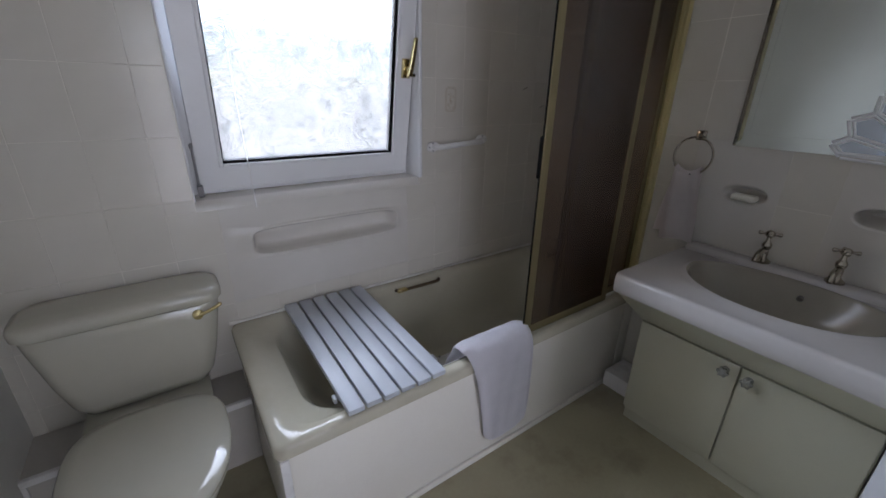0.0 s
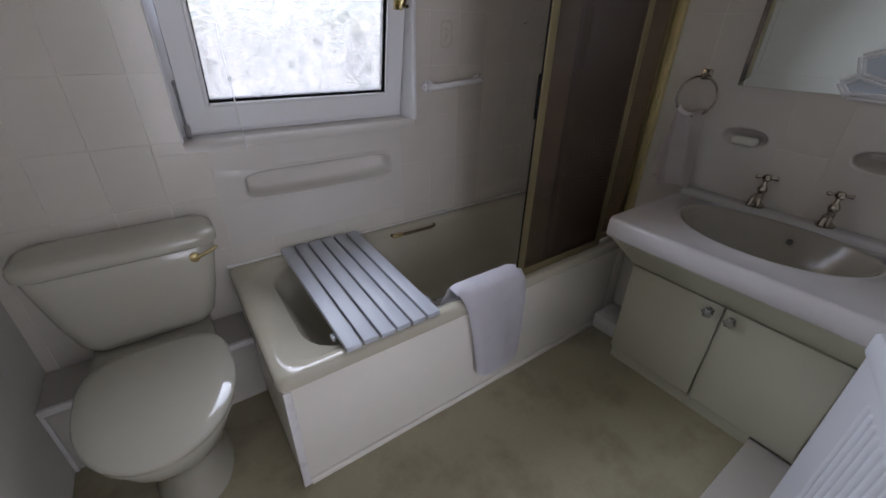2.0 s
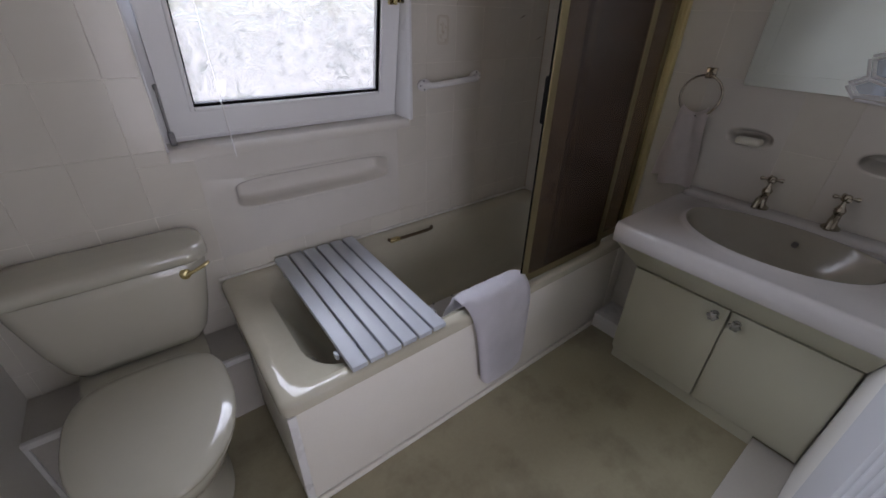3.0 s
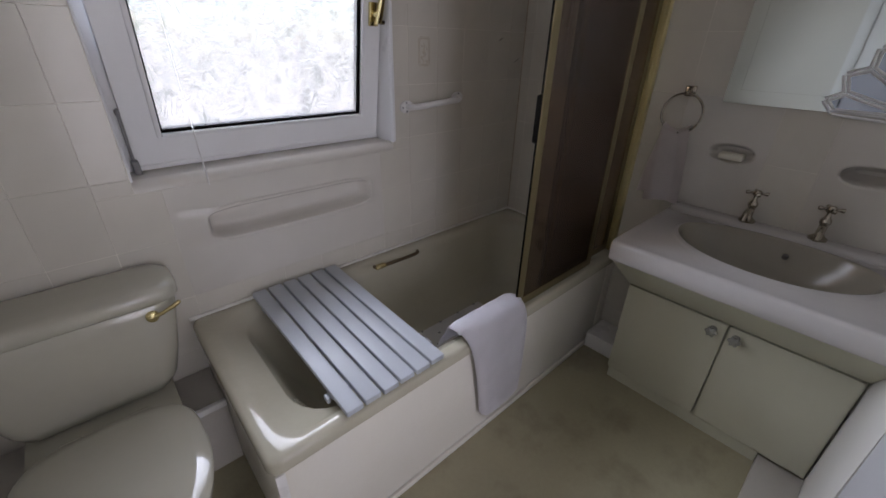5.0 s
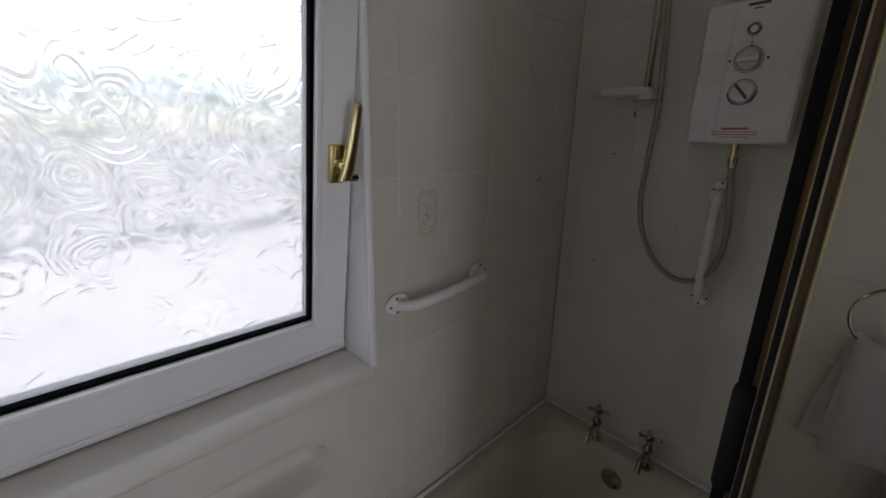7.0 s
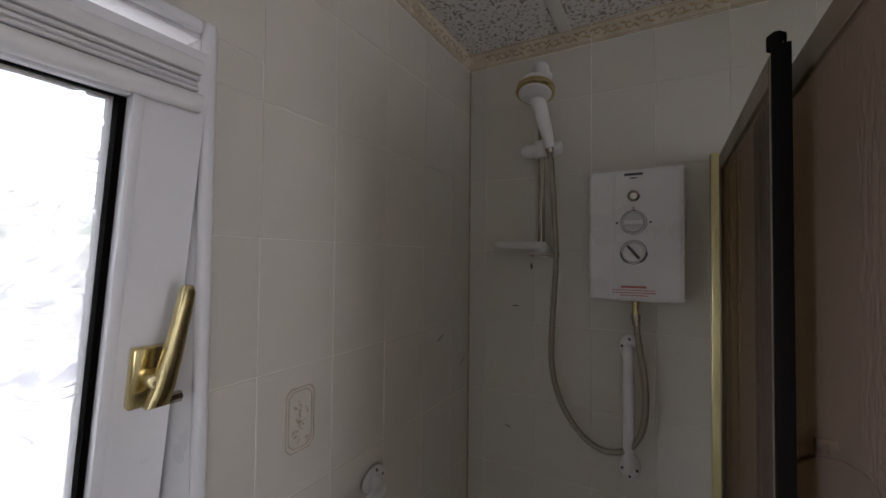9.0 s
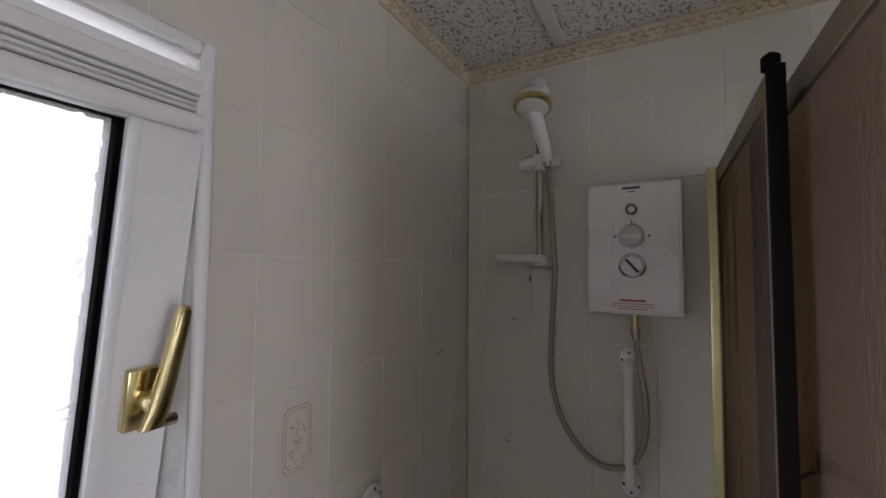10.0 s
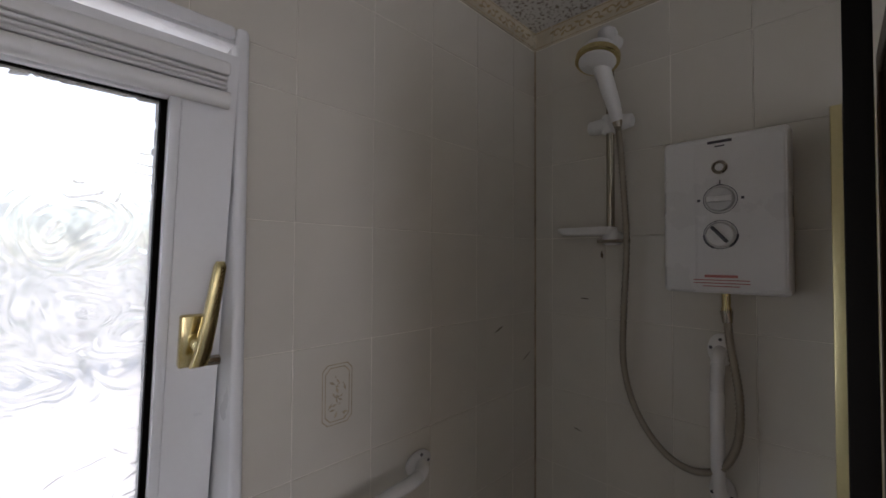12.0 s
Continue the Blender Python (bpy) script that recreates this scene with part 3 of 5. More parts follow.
# ---- bath ----
bath = thing("bath", (0.93, 1.22, 0), "cream acrylic bath with panelled sides against the tiled wall", "bath")
BX0, BX1, BY0, BY1, BZ = 0.086, 1.772, 0.869, 1.566, 0.485
bm = bmesh.new()
rings = [rring(BX0 + 0.012, BX1, BY0 + 0.012, BY1, 0.03, 0.44), rring(BX0, BX1, BY0, BY1, 0.035, 0.442), rring(BX0, BX1, BY0, BY1, 0.035, BZ - 0.014),
         rring(BX0 + 0.004, BX1, BY0 + 0.004, BY1, 0.035, BZ - 0.004), rring(BX0 + 0.014, BX1 - 0.006, BY0 + 0.014, BY1 - 0.006, 0.035, BZ),
         rring(BX0 + 0.050, BX1 - 0.060, BY0 + 0.040, BY1 - 0.045, 0.09, BZ), rring(BX0 + 0.058, BX1 - 0.064, BY0 + 0.046, BY1 - 0.050, 0.095, BZ - 0.006),
         rring(BX0 + 0.122, BX1 - 0.078, BY0 + 0.070, BY1 - 0.062, 0.13, BZ - 0.020), rring(BX0 + 0.130, BX1 - 0.084, BY0 + 0.077, BY1 - 0.068, 0.135, BZ - 0.034), rring(BX0 + 0.170, BX1 - 0.092, BY0 + 0.088, BY1 - 0.08, 0.18, BZ - 0.12),
         rring(BX0 + 0.24, BX1 - 0.105, BY0 + 0.10, BY1 - 0.092, 0.15, BZ - 0.25), rring(BX0 + 0.31, BX1 - 0.125, BY0 + 0.12, BY1 - 0.112, 0.14, BZ - 0.34),
         rring(BX0 + 0.36, BX1 - 0.16, BY0 + 0.15, BY1 - 0.142, 0.12, BZ - 0.372), rring(BX0 + 0.45, BX1 - 0.23, BY0 + 0.21, BY1 - 0.2, 0.08, BZ - 0.38)]
loft(bm, rings, cap0=False)
part("tub", bm, BATH, bath, angle=60)
bm = block(BX0 + 0.018, 1.70, BY0 + 0.006, BY0 + 0.02, 0.02, 0.444, r=0.002)
fp = part("front_panel", bm, BATHPANEL, bath, "off-white laminate front panel")
bm = block(BX0 + 0.014, BX0 + 0.022, BY0 + 0.02, BY1, 0.0, 0.444, r=0.002)
part("end_panel", bm, BATHPANEL, bath)
bm = block(BX0 + 0.010, BX0 + 0.034, BY0 + 0.0, BY0 + 0.0058, 0.0, 0.438, r=0.002)
part("corner_strip", bm, WHITEP, bath)
bm = block(BX0 + 0.034, 1.77, BY0 - 0.006, BY0 + 0.006, 0.0, 0.026, r=0.004)
part("plinth_strip", bm, BATHPANEL, bath)
bm = block(1.702, 1.77, BY0 + 0.004, BY0 + 0.018, 0.026, 0.444, r=0.002)
part("filler_panel", bm, BATHPANEL, bath)
bm = bmesh.new()
tube(bm, [(BX0, WY - 0.009, BZ + 0.002), (WX1 - 0.009, WY - 0.009, BZ + 0.002), (WX1 - 0.009, BY0 + 0.075, BZ + 0.002)], 0.0065, n=10)
part("sealant", bm, SEAL, bath, "white silicone bead")
# grab handle in the far side, its dark colour standing in for the recess's shade
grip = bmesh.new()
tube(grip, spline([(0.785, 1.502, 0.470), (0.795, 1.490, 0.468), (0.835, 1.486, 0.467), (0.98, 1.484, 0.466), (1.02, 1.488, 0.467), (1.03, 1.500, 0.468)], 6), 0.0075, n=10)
part("grab_handle", grip, BRONZE, bath, "grab handle, dark for the shade of its recess")
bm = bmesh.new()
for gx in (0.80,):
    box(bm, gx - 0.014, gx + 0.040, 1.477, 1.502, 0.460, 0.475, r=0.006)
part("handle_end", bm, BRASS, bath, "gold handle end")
# waste and overflow
bm = bmesh.new()
lathe(bm, [(0.036, 0.1065), (0.036, 0.110), (0.03, 0.112), (0.026, 0.1085), (0.002, 0.1085)], (1.515, 1.235, 0), n=24)
part("waste", bm, CHROME, bath)
bm = bmesh.new()
lathe(bm, [(0.034, 0.0), (0.034, -0.006), (0.026, -0.01), (0.002, -0.011)], (1.684, 1.245, 0.40), axis="x", n=24)
part("overflow", bm, CHROME, bath)


def pillar_tap(name, x, y, z, metal, tall, reach, label, group):
    """Cross-head pillar tap with a spout reaching towards -x."""
    t = thing(name, (x, y, z), label, "tap", group)
    s = tall / 0.11
    bm = bmesh.new()
    lathe(bm, [(0.023 * s, 0), (0.023 * s, 0.006 * s), (0.016 * s, 0.011 * s), (0.0105 * s, 0.018 * s), (0.0105 * s, 0.045 * s), (0.0135 * s, 0.052 * s), (0.014 * s, 0.06 * s), (0.009 * s, 0.068 * s), (0.006 * s, 0.075 * s), (0.006 * s, 0.088 * s)], (x, y, z), n=18)
    part("body", bm, metal, t)
    bm = bmesh.new()
    tube(bm, spline([(x, y, z + 0.038 * s), (x - reach * 0.35, y, z + 0.043 * s), (x - reach * 0.8, y, z + 0.036 * s), (x - reach, y, z + 0.018 * s)], 6), [0.0092 * s] * 12 + [0.008 * s] * 7, n=12)
    part("spout", bm, metal, t)
    bm = bmesh.new()
    lathe(bm, [(0.011 * s, 0.086 * s), (0.0125 * s, 0.092 * s), (0.0125 * s, 0.098 * s), (0.009 * s, 0.104 * s), (0.002, 0.1055 * s)], (x, y, z), n=16)
    part("hub", bm, metal, t)
    for k in range(4):
        a = radians(90 * k + 20)
        d = Vector((math.cos(a), math.sin(a), 0))
        c = Vector((x, y, z + 0.095 * s))
        bm = bmesh.new()
        tube(bm, [c + d * 0.006 * s, c + d * 0.018 * s, c + d * 0.024 * s, c + d * 0.029 * s, c + d * 0.031 * s], [0.0045 * s, 0.0042 * s, 0.0065 * s, 0.006 * s, 0.002], n=10)
        part("cross_arm", bm, metal, t)
    return t


for ty in (1.335, 1.165):
    pillar_tap("bath_tap", 1.725, ty, BZ * (1 + 0.06 * (ty - BY0)) - 0.001, CHROME, 0.125, 0.075, "chrome cross-head pillar tap on the bath rim", "bath taps")

# bath board: six slats on two bearers
board = thing("bath_board", (0.462, 1.22, BZ), "white slatted bath board laid across the bath", "bath board")
for i in range(6):
    sx = 0.293 + i * 0.0577
    part("slat", block(sx, sx + 0.0495, 0.866 + 0.002 * (i % 2), 1.551, BZ + 0.010, BZ + 0.029, r=0.003), SLAT, board)
for by in (0.975, 1.47):
    part("bearer", block(0.297, 0.628, by - 0.013, by + 0.013, BZ - 0.012, BZ + 0.0098, r=0.002), SLAT, board)
part("stop_block", block(0.282, 0.292, 0.957, 0.980, BZ - 0.012, BZ + 0.006, r=0.002), SLAT, board)
part("stop_block", block(0.630, 0.656, 0.952, 0.984, BZ - 0.042, BZ + 0.006, r=0.003), SUCKER, board, "dark grey clamp block under the slats")

# the bath was set a little high at the wall, and what lies on it follows
for ob in list(bath.children) + list(board.children):
    for v in ob.data.vertices:
        v.co.z *= 1 + 0.06 * max(0.0, v.co.y - BY0)

# rubber mat on the bath floor
mat_thing = thing("bath_mat", (1.08, 1.3, 0.107), "white rubber bath mat with sucker dimples, lying in the bath", "bath mat")
bm = bmesh.new()
loft(bm, [rring(0.80, 1.36, 1.10, 1.42, 0.04, 0.1055), rring(0.80, 1.36, 1.10, 1.42, 0.04, 0.109), rring(0.803, 1.357, 1.103, 1.417, 0.04, 0.1105)])
part("sheet", bm, MAT, mat_thing)
for i in range(9):
    for j in range(5):
        if (i + j) % 2 == 0:
            bm = bmesh.new()
            lathe(bm, [(0.0075, 0.110), (0.0065, 0.1122), (0.002, 0.1126)], (0.84 + i * 0.06, 1.14 + j * 0.06, 0), n=10)
            part("sucker", bm, SUCKER, mat_thing, "grey sucker dimple")


# bath towel folded over the bath's front edge
def draped(name, x0, x1, inner, outer, label):
    t = thing(name, ((x0 + x1) / 2, BY0, BZ), label, "towel")
    prof = [(1.0, 0.475 - inner), (0.985, 0.46), (0.965, 0.495), (0.945, 0.535), (0.905, 0.546), (0.868, 0.535), (0.846, 0.50), (0.838, 0.44), (0.838, 0.36), (0.84, 0.27), (0.842, 0.19), (0.845, outer)]
    prof = [(p.x, p.y) for p in spline([(a, b, 0) for a, b in prof], 4)]
    n = len(prof)
    for layer, off in (("outer_fold", 0.0), ("inner_fold", 0.011)):
        bm = bmesh.new()
        cols = []
        for i in range(27):
            u = i / 26
            col = []
            for k, (y, z) in enumerate(prof):
                s = k / (n - 1)
                d = max(0.0, (s - 0.42) / 0.58)
                x = x0 + (x1 - x0) * u + d * 0.085 * (1 - u) - 0.015 * u * d * d + 0.003 * math.sin(9 * s + 5 * u)
                wav = 0.006 * math.sin(5.1 * u + 2 * s + 1) * d + 0.0007 * math.sin(23 * u + 11 * s)
                round_edge = 0.012 * max(0.0, abs(2 * u - 1) - 0.8) / 0.2
                yy = y + (off + round_edge) * (1 if d > 0 else 0.2) - wav - 0.012 * d
                foot = 0.10 + 0.06 * max(0.0, (u - 0.35) / 0.65) ** 2 + 0.03 * max(0.0, (0.35 - u) / 0.35) ** 2
                zz = z - off * (0.9 if d <= 0 else 0) - round_edge * (1 - d)
                if d > 0 and zz < 0.5:
                    zz = 0.5 - (0.5 - zz) * (0.5 - foot) / (0.5 - outer)
                col.append((x, yy, zz))
            cols.append(col)
        loft(bm, cols, False, False, closed=False)
        bmesh.ops.solidify(bm, geom=list(bm.faces), thickness=0.009)
        part(layer, bm, TOWEL, t)
    return t


draped("bath_towel", 0.722, 1.032, 0.06, 0.105, "white terry bath towel folded over the bath edge")

# ---- shower screen ----
screen = thing("shower_screen", (1.4, 0.91, BZ), "gold-framed sliding bath screen with bronze tinted glass", "shower screen")
part("wall_channel", block(1.748, WX1 - 0.0045, 0.893, 0.948, BZ + 0.006, 1.852, r=0.003), GOLD, screen, "gold wall channel")
for ya in (0.893, 0.907):
    part("channel_rib", block(1.742, 1.7478, ya, ya + 0.008, BZ + 0.006, 1.852, r=0.002), GOLD, screen, "gold rib of the channel")


def screen_panel(x0, x1, y, z0, z1):
    th = 0.0042
    ps = part("panel_glass", block(x0 + 0.02, x1 - 0.02, y - 0.0025, y + 0.0025, z0 + 0.02, z1 - 0.02), BGLASS, screen, "bronze tinted glass", smooth=False)
    for nm, a in (("stile", (x0, x0 + 0.036, z0, z1)), ("stile", (x1 - 0.036, x1, z0, z1)), ("rail", (x0 + 0.036, x1 - 0.036, z0, z0 + 0.034)), ("rail", (x0 + 0.036, x1 - 0.036, z1 - 0.036, z1))):
        part(nm, block(a[0], a[1], y - th, y - 0.0005, a[2], a[3], r=0.002, seg=1), OLIVE, screen, "aged gold frame face")
        part(nm, block(a[0], a[1], y + 0.0005, y + th, a[2], a[3], r=0.002, seg=1), BRONZE, screen, "dark bronze inner frame face")


screen_panel(1.213, 1.755, 0.928, BZ + 0.006, 1.845)
screen_panel(1.018, 1.545, 0.897, BZ + 0.004, 1.85)
part("edge_seal", block(1.206, 1.2125, 0.920, 0.937, BZ + 0.008, 1.84, r=0.001), BLACK, screen, "black rubber edge seal")
part("edge_seal", block(1.0145, 1.0178, 0.8935, 0.9005, BZ + 0.006, 1.848, r=0.001), BLACK, screen, "black rubber edge seal")
bm = bmesh.new()
tube(bm, [(1.222, 0.93, 1.84), (1.222, 0.93, 1.855), (1.222, 0.93, 1.859)], [0.009, 0.009, 0.004], n=14)
part("pivot_cap", bm, BLACK, screen)
part("pull_handle", block(1.027, 1.053, 0.9015, 0.924, 1.095, 1.237, r=0.006), BLACK, screen, "black plastic pull handle")

# ---- shower ----
unit = thing("electric_shower", (1.735, 1.102, 1.507), "white electric shower unit with two dials on the tiled wall", "electric shower")
UY0, UY1, UZ0, UZ1 = 0.997, 1.206, 1.507, 1.823
bm = bmesh.new()


def yz_ring(y0, y1, z0, z1, r, x):
    return [(x, p[0], p[1]) for p in rring(y0, y1, z0, z1, r, 0)]


loft(bm, [yz_ring(UY0 + 0.012, UY1 - 0.012, UZ0 + 0.012, UZ1 - 0.012, 0.008, WX1 - 0.003), yz_ring(UY0 + 0.004, UY1 - 0.004, UZ0 + 0.004, UZ1 - 0.004, 0.009, 1.752), yz_ring(UY0, UY1, UZ0, UZ1, 0.010, 1.728),
          yz_ring(UY0 + 0.001, UY1 - 0.001, UZ0 + 0.001, UZ1 - 0.001, 0.010, 1.706), yz_ring(UY0 + 0.006, UY1 - 0.006, UZ0 + 0.006, UZ1 - 0.006, 0.012, 1.7)])
case = part("casing", bm, WHITEP, unit)
bm = bmesh.new()
loft(bm, [yz_ring(UY0 + 0.008, UY1 - 0.058, UZ0 + 0.008, UZ1 - 0.008, 0.012, 1.7005), yz_ring(UY0 + 0.010, UY1 - 0.061, UZ0 + 0.010, UZ1 - 0.010, 0.012, 1.6985), yz_ring(UY0 + 0.013, UY1 - 0.066, UZ0 + 0.013, UZ1 - 0.013, 0.012, 1.6978)])
part("fascia", bm, WHITEP, unit)
DY = 1.104
for nm, dz, r in (("flow_dial", 1.694, 0.0245), ("heat_dial", 1.624, 0.0245)):
    bm = bmesh.new()
    lathe(bm, [(r, -0.001), (r, -0.006), (r - 0.003, -0.010), (0.002, -0.011)], (1.698, DY, dz), axis="x", n=28)
    d = part(nm, bm, GREYDIAL if nm == "flow_dial" else WHITEP, unit, "round control dial")
    bm = bmesh.new()
    if nm == "flow_dial":
        box(bm, 1.682, 1.688, DY - 0.021, DY + 0.021, dz - 0.006, dz + 0.006, r=0.002)
    else:
        box(bm, 1.682, 1.688, -0.020, 0.020, -0.003, 0.003, r=0.001)
        bmesh.ops.transform(bm, matrix=Matrix.Translation((0, DY, dz)) @ Matrix.Rotation(radians(50), 4, "X"), verts=bm.verts)
    part("grip_bar", bm, PRINT if nm == "heat_dial" else WHITEP, d)
    bm = bmesh.new()
    ring_pts = [(1.6968, DY + (r + 0.0035) * math.cos(a), dz + (r + 0.0035) * math.sin(a)) for a in [2 * math.pi * i / 32 for i in range(33)]]
    for run in ((ring_pts,) if nm == "flow_dial" else (ring_pts, ring_pts[16:22], ring_pts[26:33])):
        tube(bm, run, 0.0006 if run is ring_pts else 0.0019, n=6)
    part("dial_mark", bm, PRINT, d)
for ya, yb, za, zb in ((DY - 0.0385, DY - 0.0335, 1.6915, 1.6965), (DY + 0.0335, DY + 0.0385, 1.6915, 1.6965), (DY - 0.001, DY + 0.001, 1.7236, 1.732), (DY - 0.005, DY + 0.005, 1.722, 1.7235), (DY - 0.020, DY + 0.020, 1.806, 1.8115), (DY - 0.008, DY + 0.008, 1.7985, 1.801)):
    part("printed_mark", block(1.6966, 1.6978, ya, yb, za, zb), PRINT, unit, "small dark printed mark", smooth=False)
bm = bmesh.new()
box(bm, 1.6964, 1.6979, DY - 0.027, DY + 0.027, 1.5395, 1.5445)
for i in range(3):
    box(bm, 1.6964, 1.6979, DY - 0.046 + 0.016 * (i == 2), DY + 0.046 - 0.016 * (i == 2), 1.5335 - i * 0.006, 1.5352 - i * 0.006)
part("warning_print", bm, REDPRINT, unit, "red printed warning lines", smooth=False)
bm = bmesh.new()
lathe(bm, [(0.0135, 0.0), (0.0135, -0.004), (0.0105, -0.006), (0.010, -0.003), (0.002, -0.003)], (1.6975, DY, 1.757), axis="x", n=24)
btn = part("start_button", bm, CHROME, unit, "round chrome start button")
bm = bmesh.new()
lathe(bm, [(0.0072, -0.002), (0.0072, -0.005), (0.002, -0.006)], (1.6975, DY, 1.757), axis="x", n=16)
part("button_cap", bm, WHITEP, btn)
bm = bmesh.new()
lathe(bm, [(0.008, 0.004), (0.008, -0.028), (0.0095, -0.029), (0.0095, -0.04), (0.006, -0.041)], (1.735, DY - 0.002, UZ0), n=16)
part("outlet", bm, BRASS, unit, "brass hose outlet")

RY, RX = 1.333, 1.735
rail = thing("shower_rail", (RX, RY, 1.63), "chrome shower riser rail with white brackets and soap dish", "shower rail")
bm = bmesh.new()
tube(bm, [(RX, RY, 1.625), (RX, RY, 2.125)], 0.0095, n=14)
part("pole", bm, CHROME, rail)
for z in (1.628, 2.122):
    bm = bmesh.new()
    lathe(bm, [(0.016, -0.018), (0.0185, -0.01), (0.0185, 0.01), (0.014, 0.019), (0.003, 0.021)], (RX, RY, z), n=18)
    tube(bm, [(RX, RY, z), (WX1 - 0.003, RY, z)], [0.013, 0.018], n=14)
    part("bracket", bm, WHITEP, rail)
bm = bmesh.new()
tube(bm, [(RX, RY + 0.055, 1.905), (RX, RY + 0.05, 1.905), (RX, RY + 0.02, 1.905), (RX, RY - 0.03, 1.905), (RX, RY - 0.052, 1.905), (RX, RY - 0.056, 1.905)], [0.008, 0.0165, 0.0185, 0.0185, 0.015, 0.006], n=16)
lathe(bm, [(0.0175, -0.022), (0.019, -0.018), (0.019, 0.018), (0.0175, 0.022)], (RX, RY, 1.905), n=16)
part("slider", bm, WHITEP, rail, "white hand-set clamp")
bm = bmesh.new()
loft(bm, [[(p[0], p[1], 1.634 + (p[1] - RY) * 0.02) for p in rring(RX - 0.045, RX + 0.03, RY - 0.005, RY + 0.118, 0.03, 0)], [(p[0], p[1], 1.646) for p in rring(RX - 0.052, RX + 0.035, RY - 0.012, RY + 0.126, 0.034, 0)],
          [(p[0], p[1], 1.652) for p in rring(RX - 0.053, RX + 0.036, RY - 0.013, RY + 0.127, 0.034, 0)], [(p[0], p[1], 1.651) for p in rring(RX - 0.049, RX + 0.032, RY - 0.009, RY + 0.122, 0.032, 0)], [(p[0], p[1], 1.640) for p in rring(RX - 0.042, RX + 0.026, RY - 0.002, RY + 0.114, 0.03, 0)]])
part("soap_dish", bm, WHITEP, rail, "white clip-on soap dish")
bm = bmesh.new()
tube(bm, [(RX - 0.02, RY - 0.052, 1.618), (RX - 0.02, RY + 0.025, 1.618)], 0.004, n=10)
part("hose_ring", bm, CHROME, rail)

head = thing("hand_shower", (RX - 0.03, RY, 1.9), "white hand shower with a gold-rimmed head in its clamp", "hand shower")
bm = bmesh.new()
hpts = spline([(RX - 0.03, RY - 0.028, 1.90), (RX - 0.040, RY - 0.024, 1.935), (RX - 0.052, RY - 0.016, 1.975), (RX - 0.070, RY - 0.006, 2.028)], 5)
tube(bm, hpts, [0.0135 + 0.006 * (i / (len(hpts) - 1)) for i in range(len(hpts))], n=14)
part("grip", bm, WHITEP, head)
tiltm = Matrix.Translation((RX - 0.085, RY - 0.006, 2.036)) @ Matrix.Rotation(radians(17), 4, "Y")
for nm, prof, m_ in (("shell", [(0.006, 0.040), (0.020, 0.038), (0.036, 0.026), (0.044, 0.012), (0.045, 0.004)], WHITEP), ("gold_rim", [(0.0445, 0.006), (0.049, 0.004), (0.049, -0.008), (0.043, -0.011)], BRASS), ("spray_face", [(0.043, -0.008), (0.040, -0.013), (0.026, -0.016), (0.002, -0.017)], WHITEP)):
    bm = bmesh.new()
    lathe(bm, prof, (0, 0, 0), n=28)
    bmesh.ops.transform(bm, matrix=tiltm, verts=bm.verts)
    part(nm, bm, m_, head)
bm = bmesh.new()
lathe(bm, [(0.012, 0), (0.02, 0.012), (0.02, 0.026), (0.012, 0.034)], (RX - 0.02, RY, 2.104), n=16)
part("top_knob", bm, GREYDIAL, rail)

hose = thing("shower_hose", (1.73, 1.2, 1.12), "ribbed metal shower hose hanging in a loop", "shower hose")
hp = spline([(RX - 0.03, RY - 0.028, 1.90), (RX - 0.028, RY - 0.034, 1.84), (RX - 0.022, RY - 0.040, 1.72), (RX - 0.020, RY - 0.044, 1.60), (RX - 0.012, RY - 0.034, 1.45), (RX - 0.004, RY - 0.030, 1.33), (RX + 0.0, RY - 0.052, 1.235), (RX + 0.0, RY - 0.10, 1.162), (RX - 0.004, RY - 0.158, 1.132), (RX - 0.008, RY - 0.215, 1.150), (RX - 0.010, RY - 0.247, 1.21), (RX - 0.008, RY - 0.252, 1.30), (RX - 0.004, RY - 0.238, 1.40), (RX, 1.102, 1.472)], 22)
bm = bmesh.new()
tube(bm, hp, 0.0084, n=10, ripple=0.26)
part("ribbed_tube", bm, HOSE, hose, angle=80)
for z, c in ((1.905, 1.868), (1.468, 1.44)):
    bm = bmesh.new()
    p = (hp[0], hp[6]) if z > 1.8 else (hp[-1], hp[-9])
    tube(bm, p, [0.0115, 0.009], n=12)
    part("end_ferrule", bm, CHROME, hose)


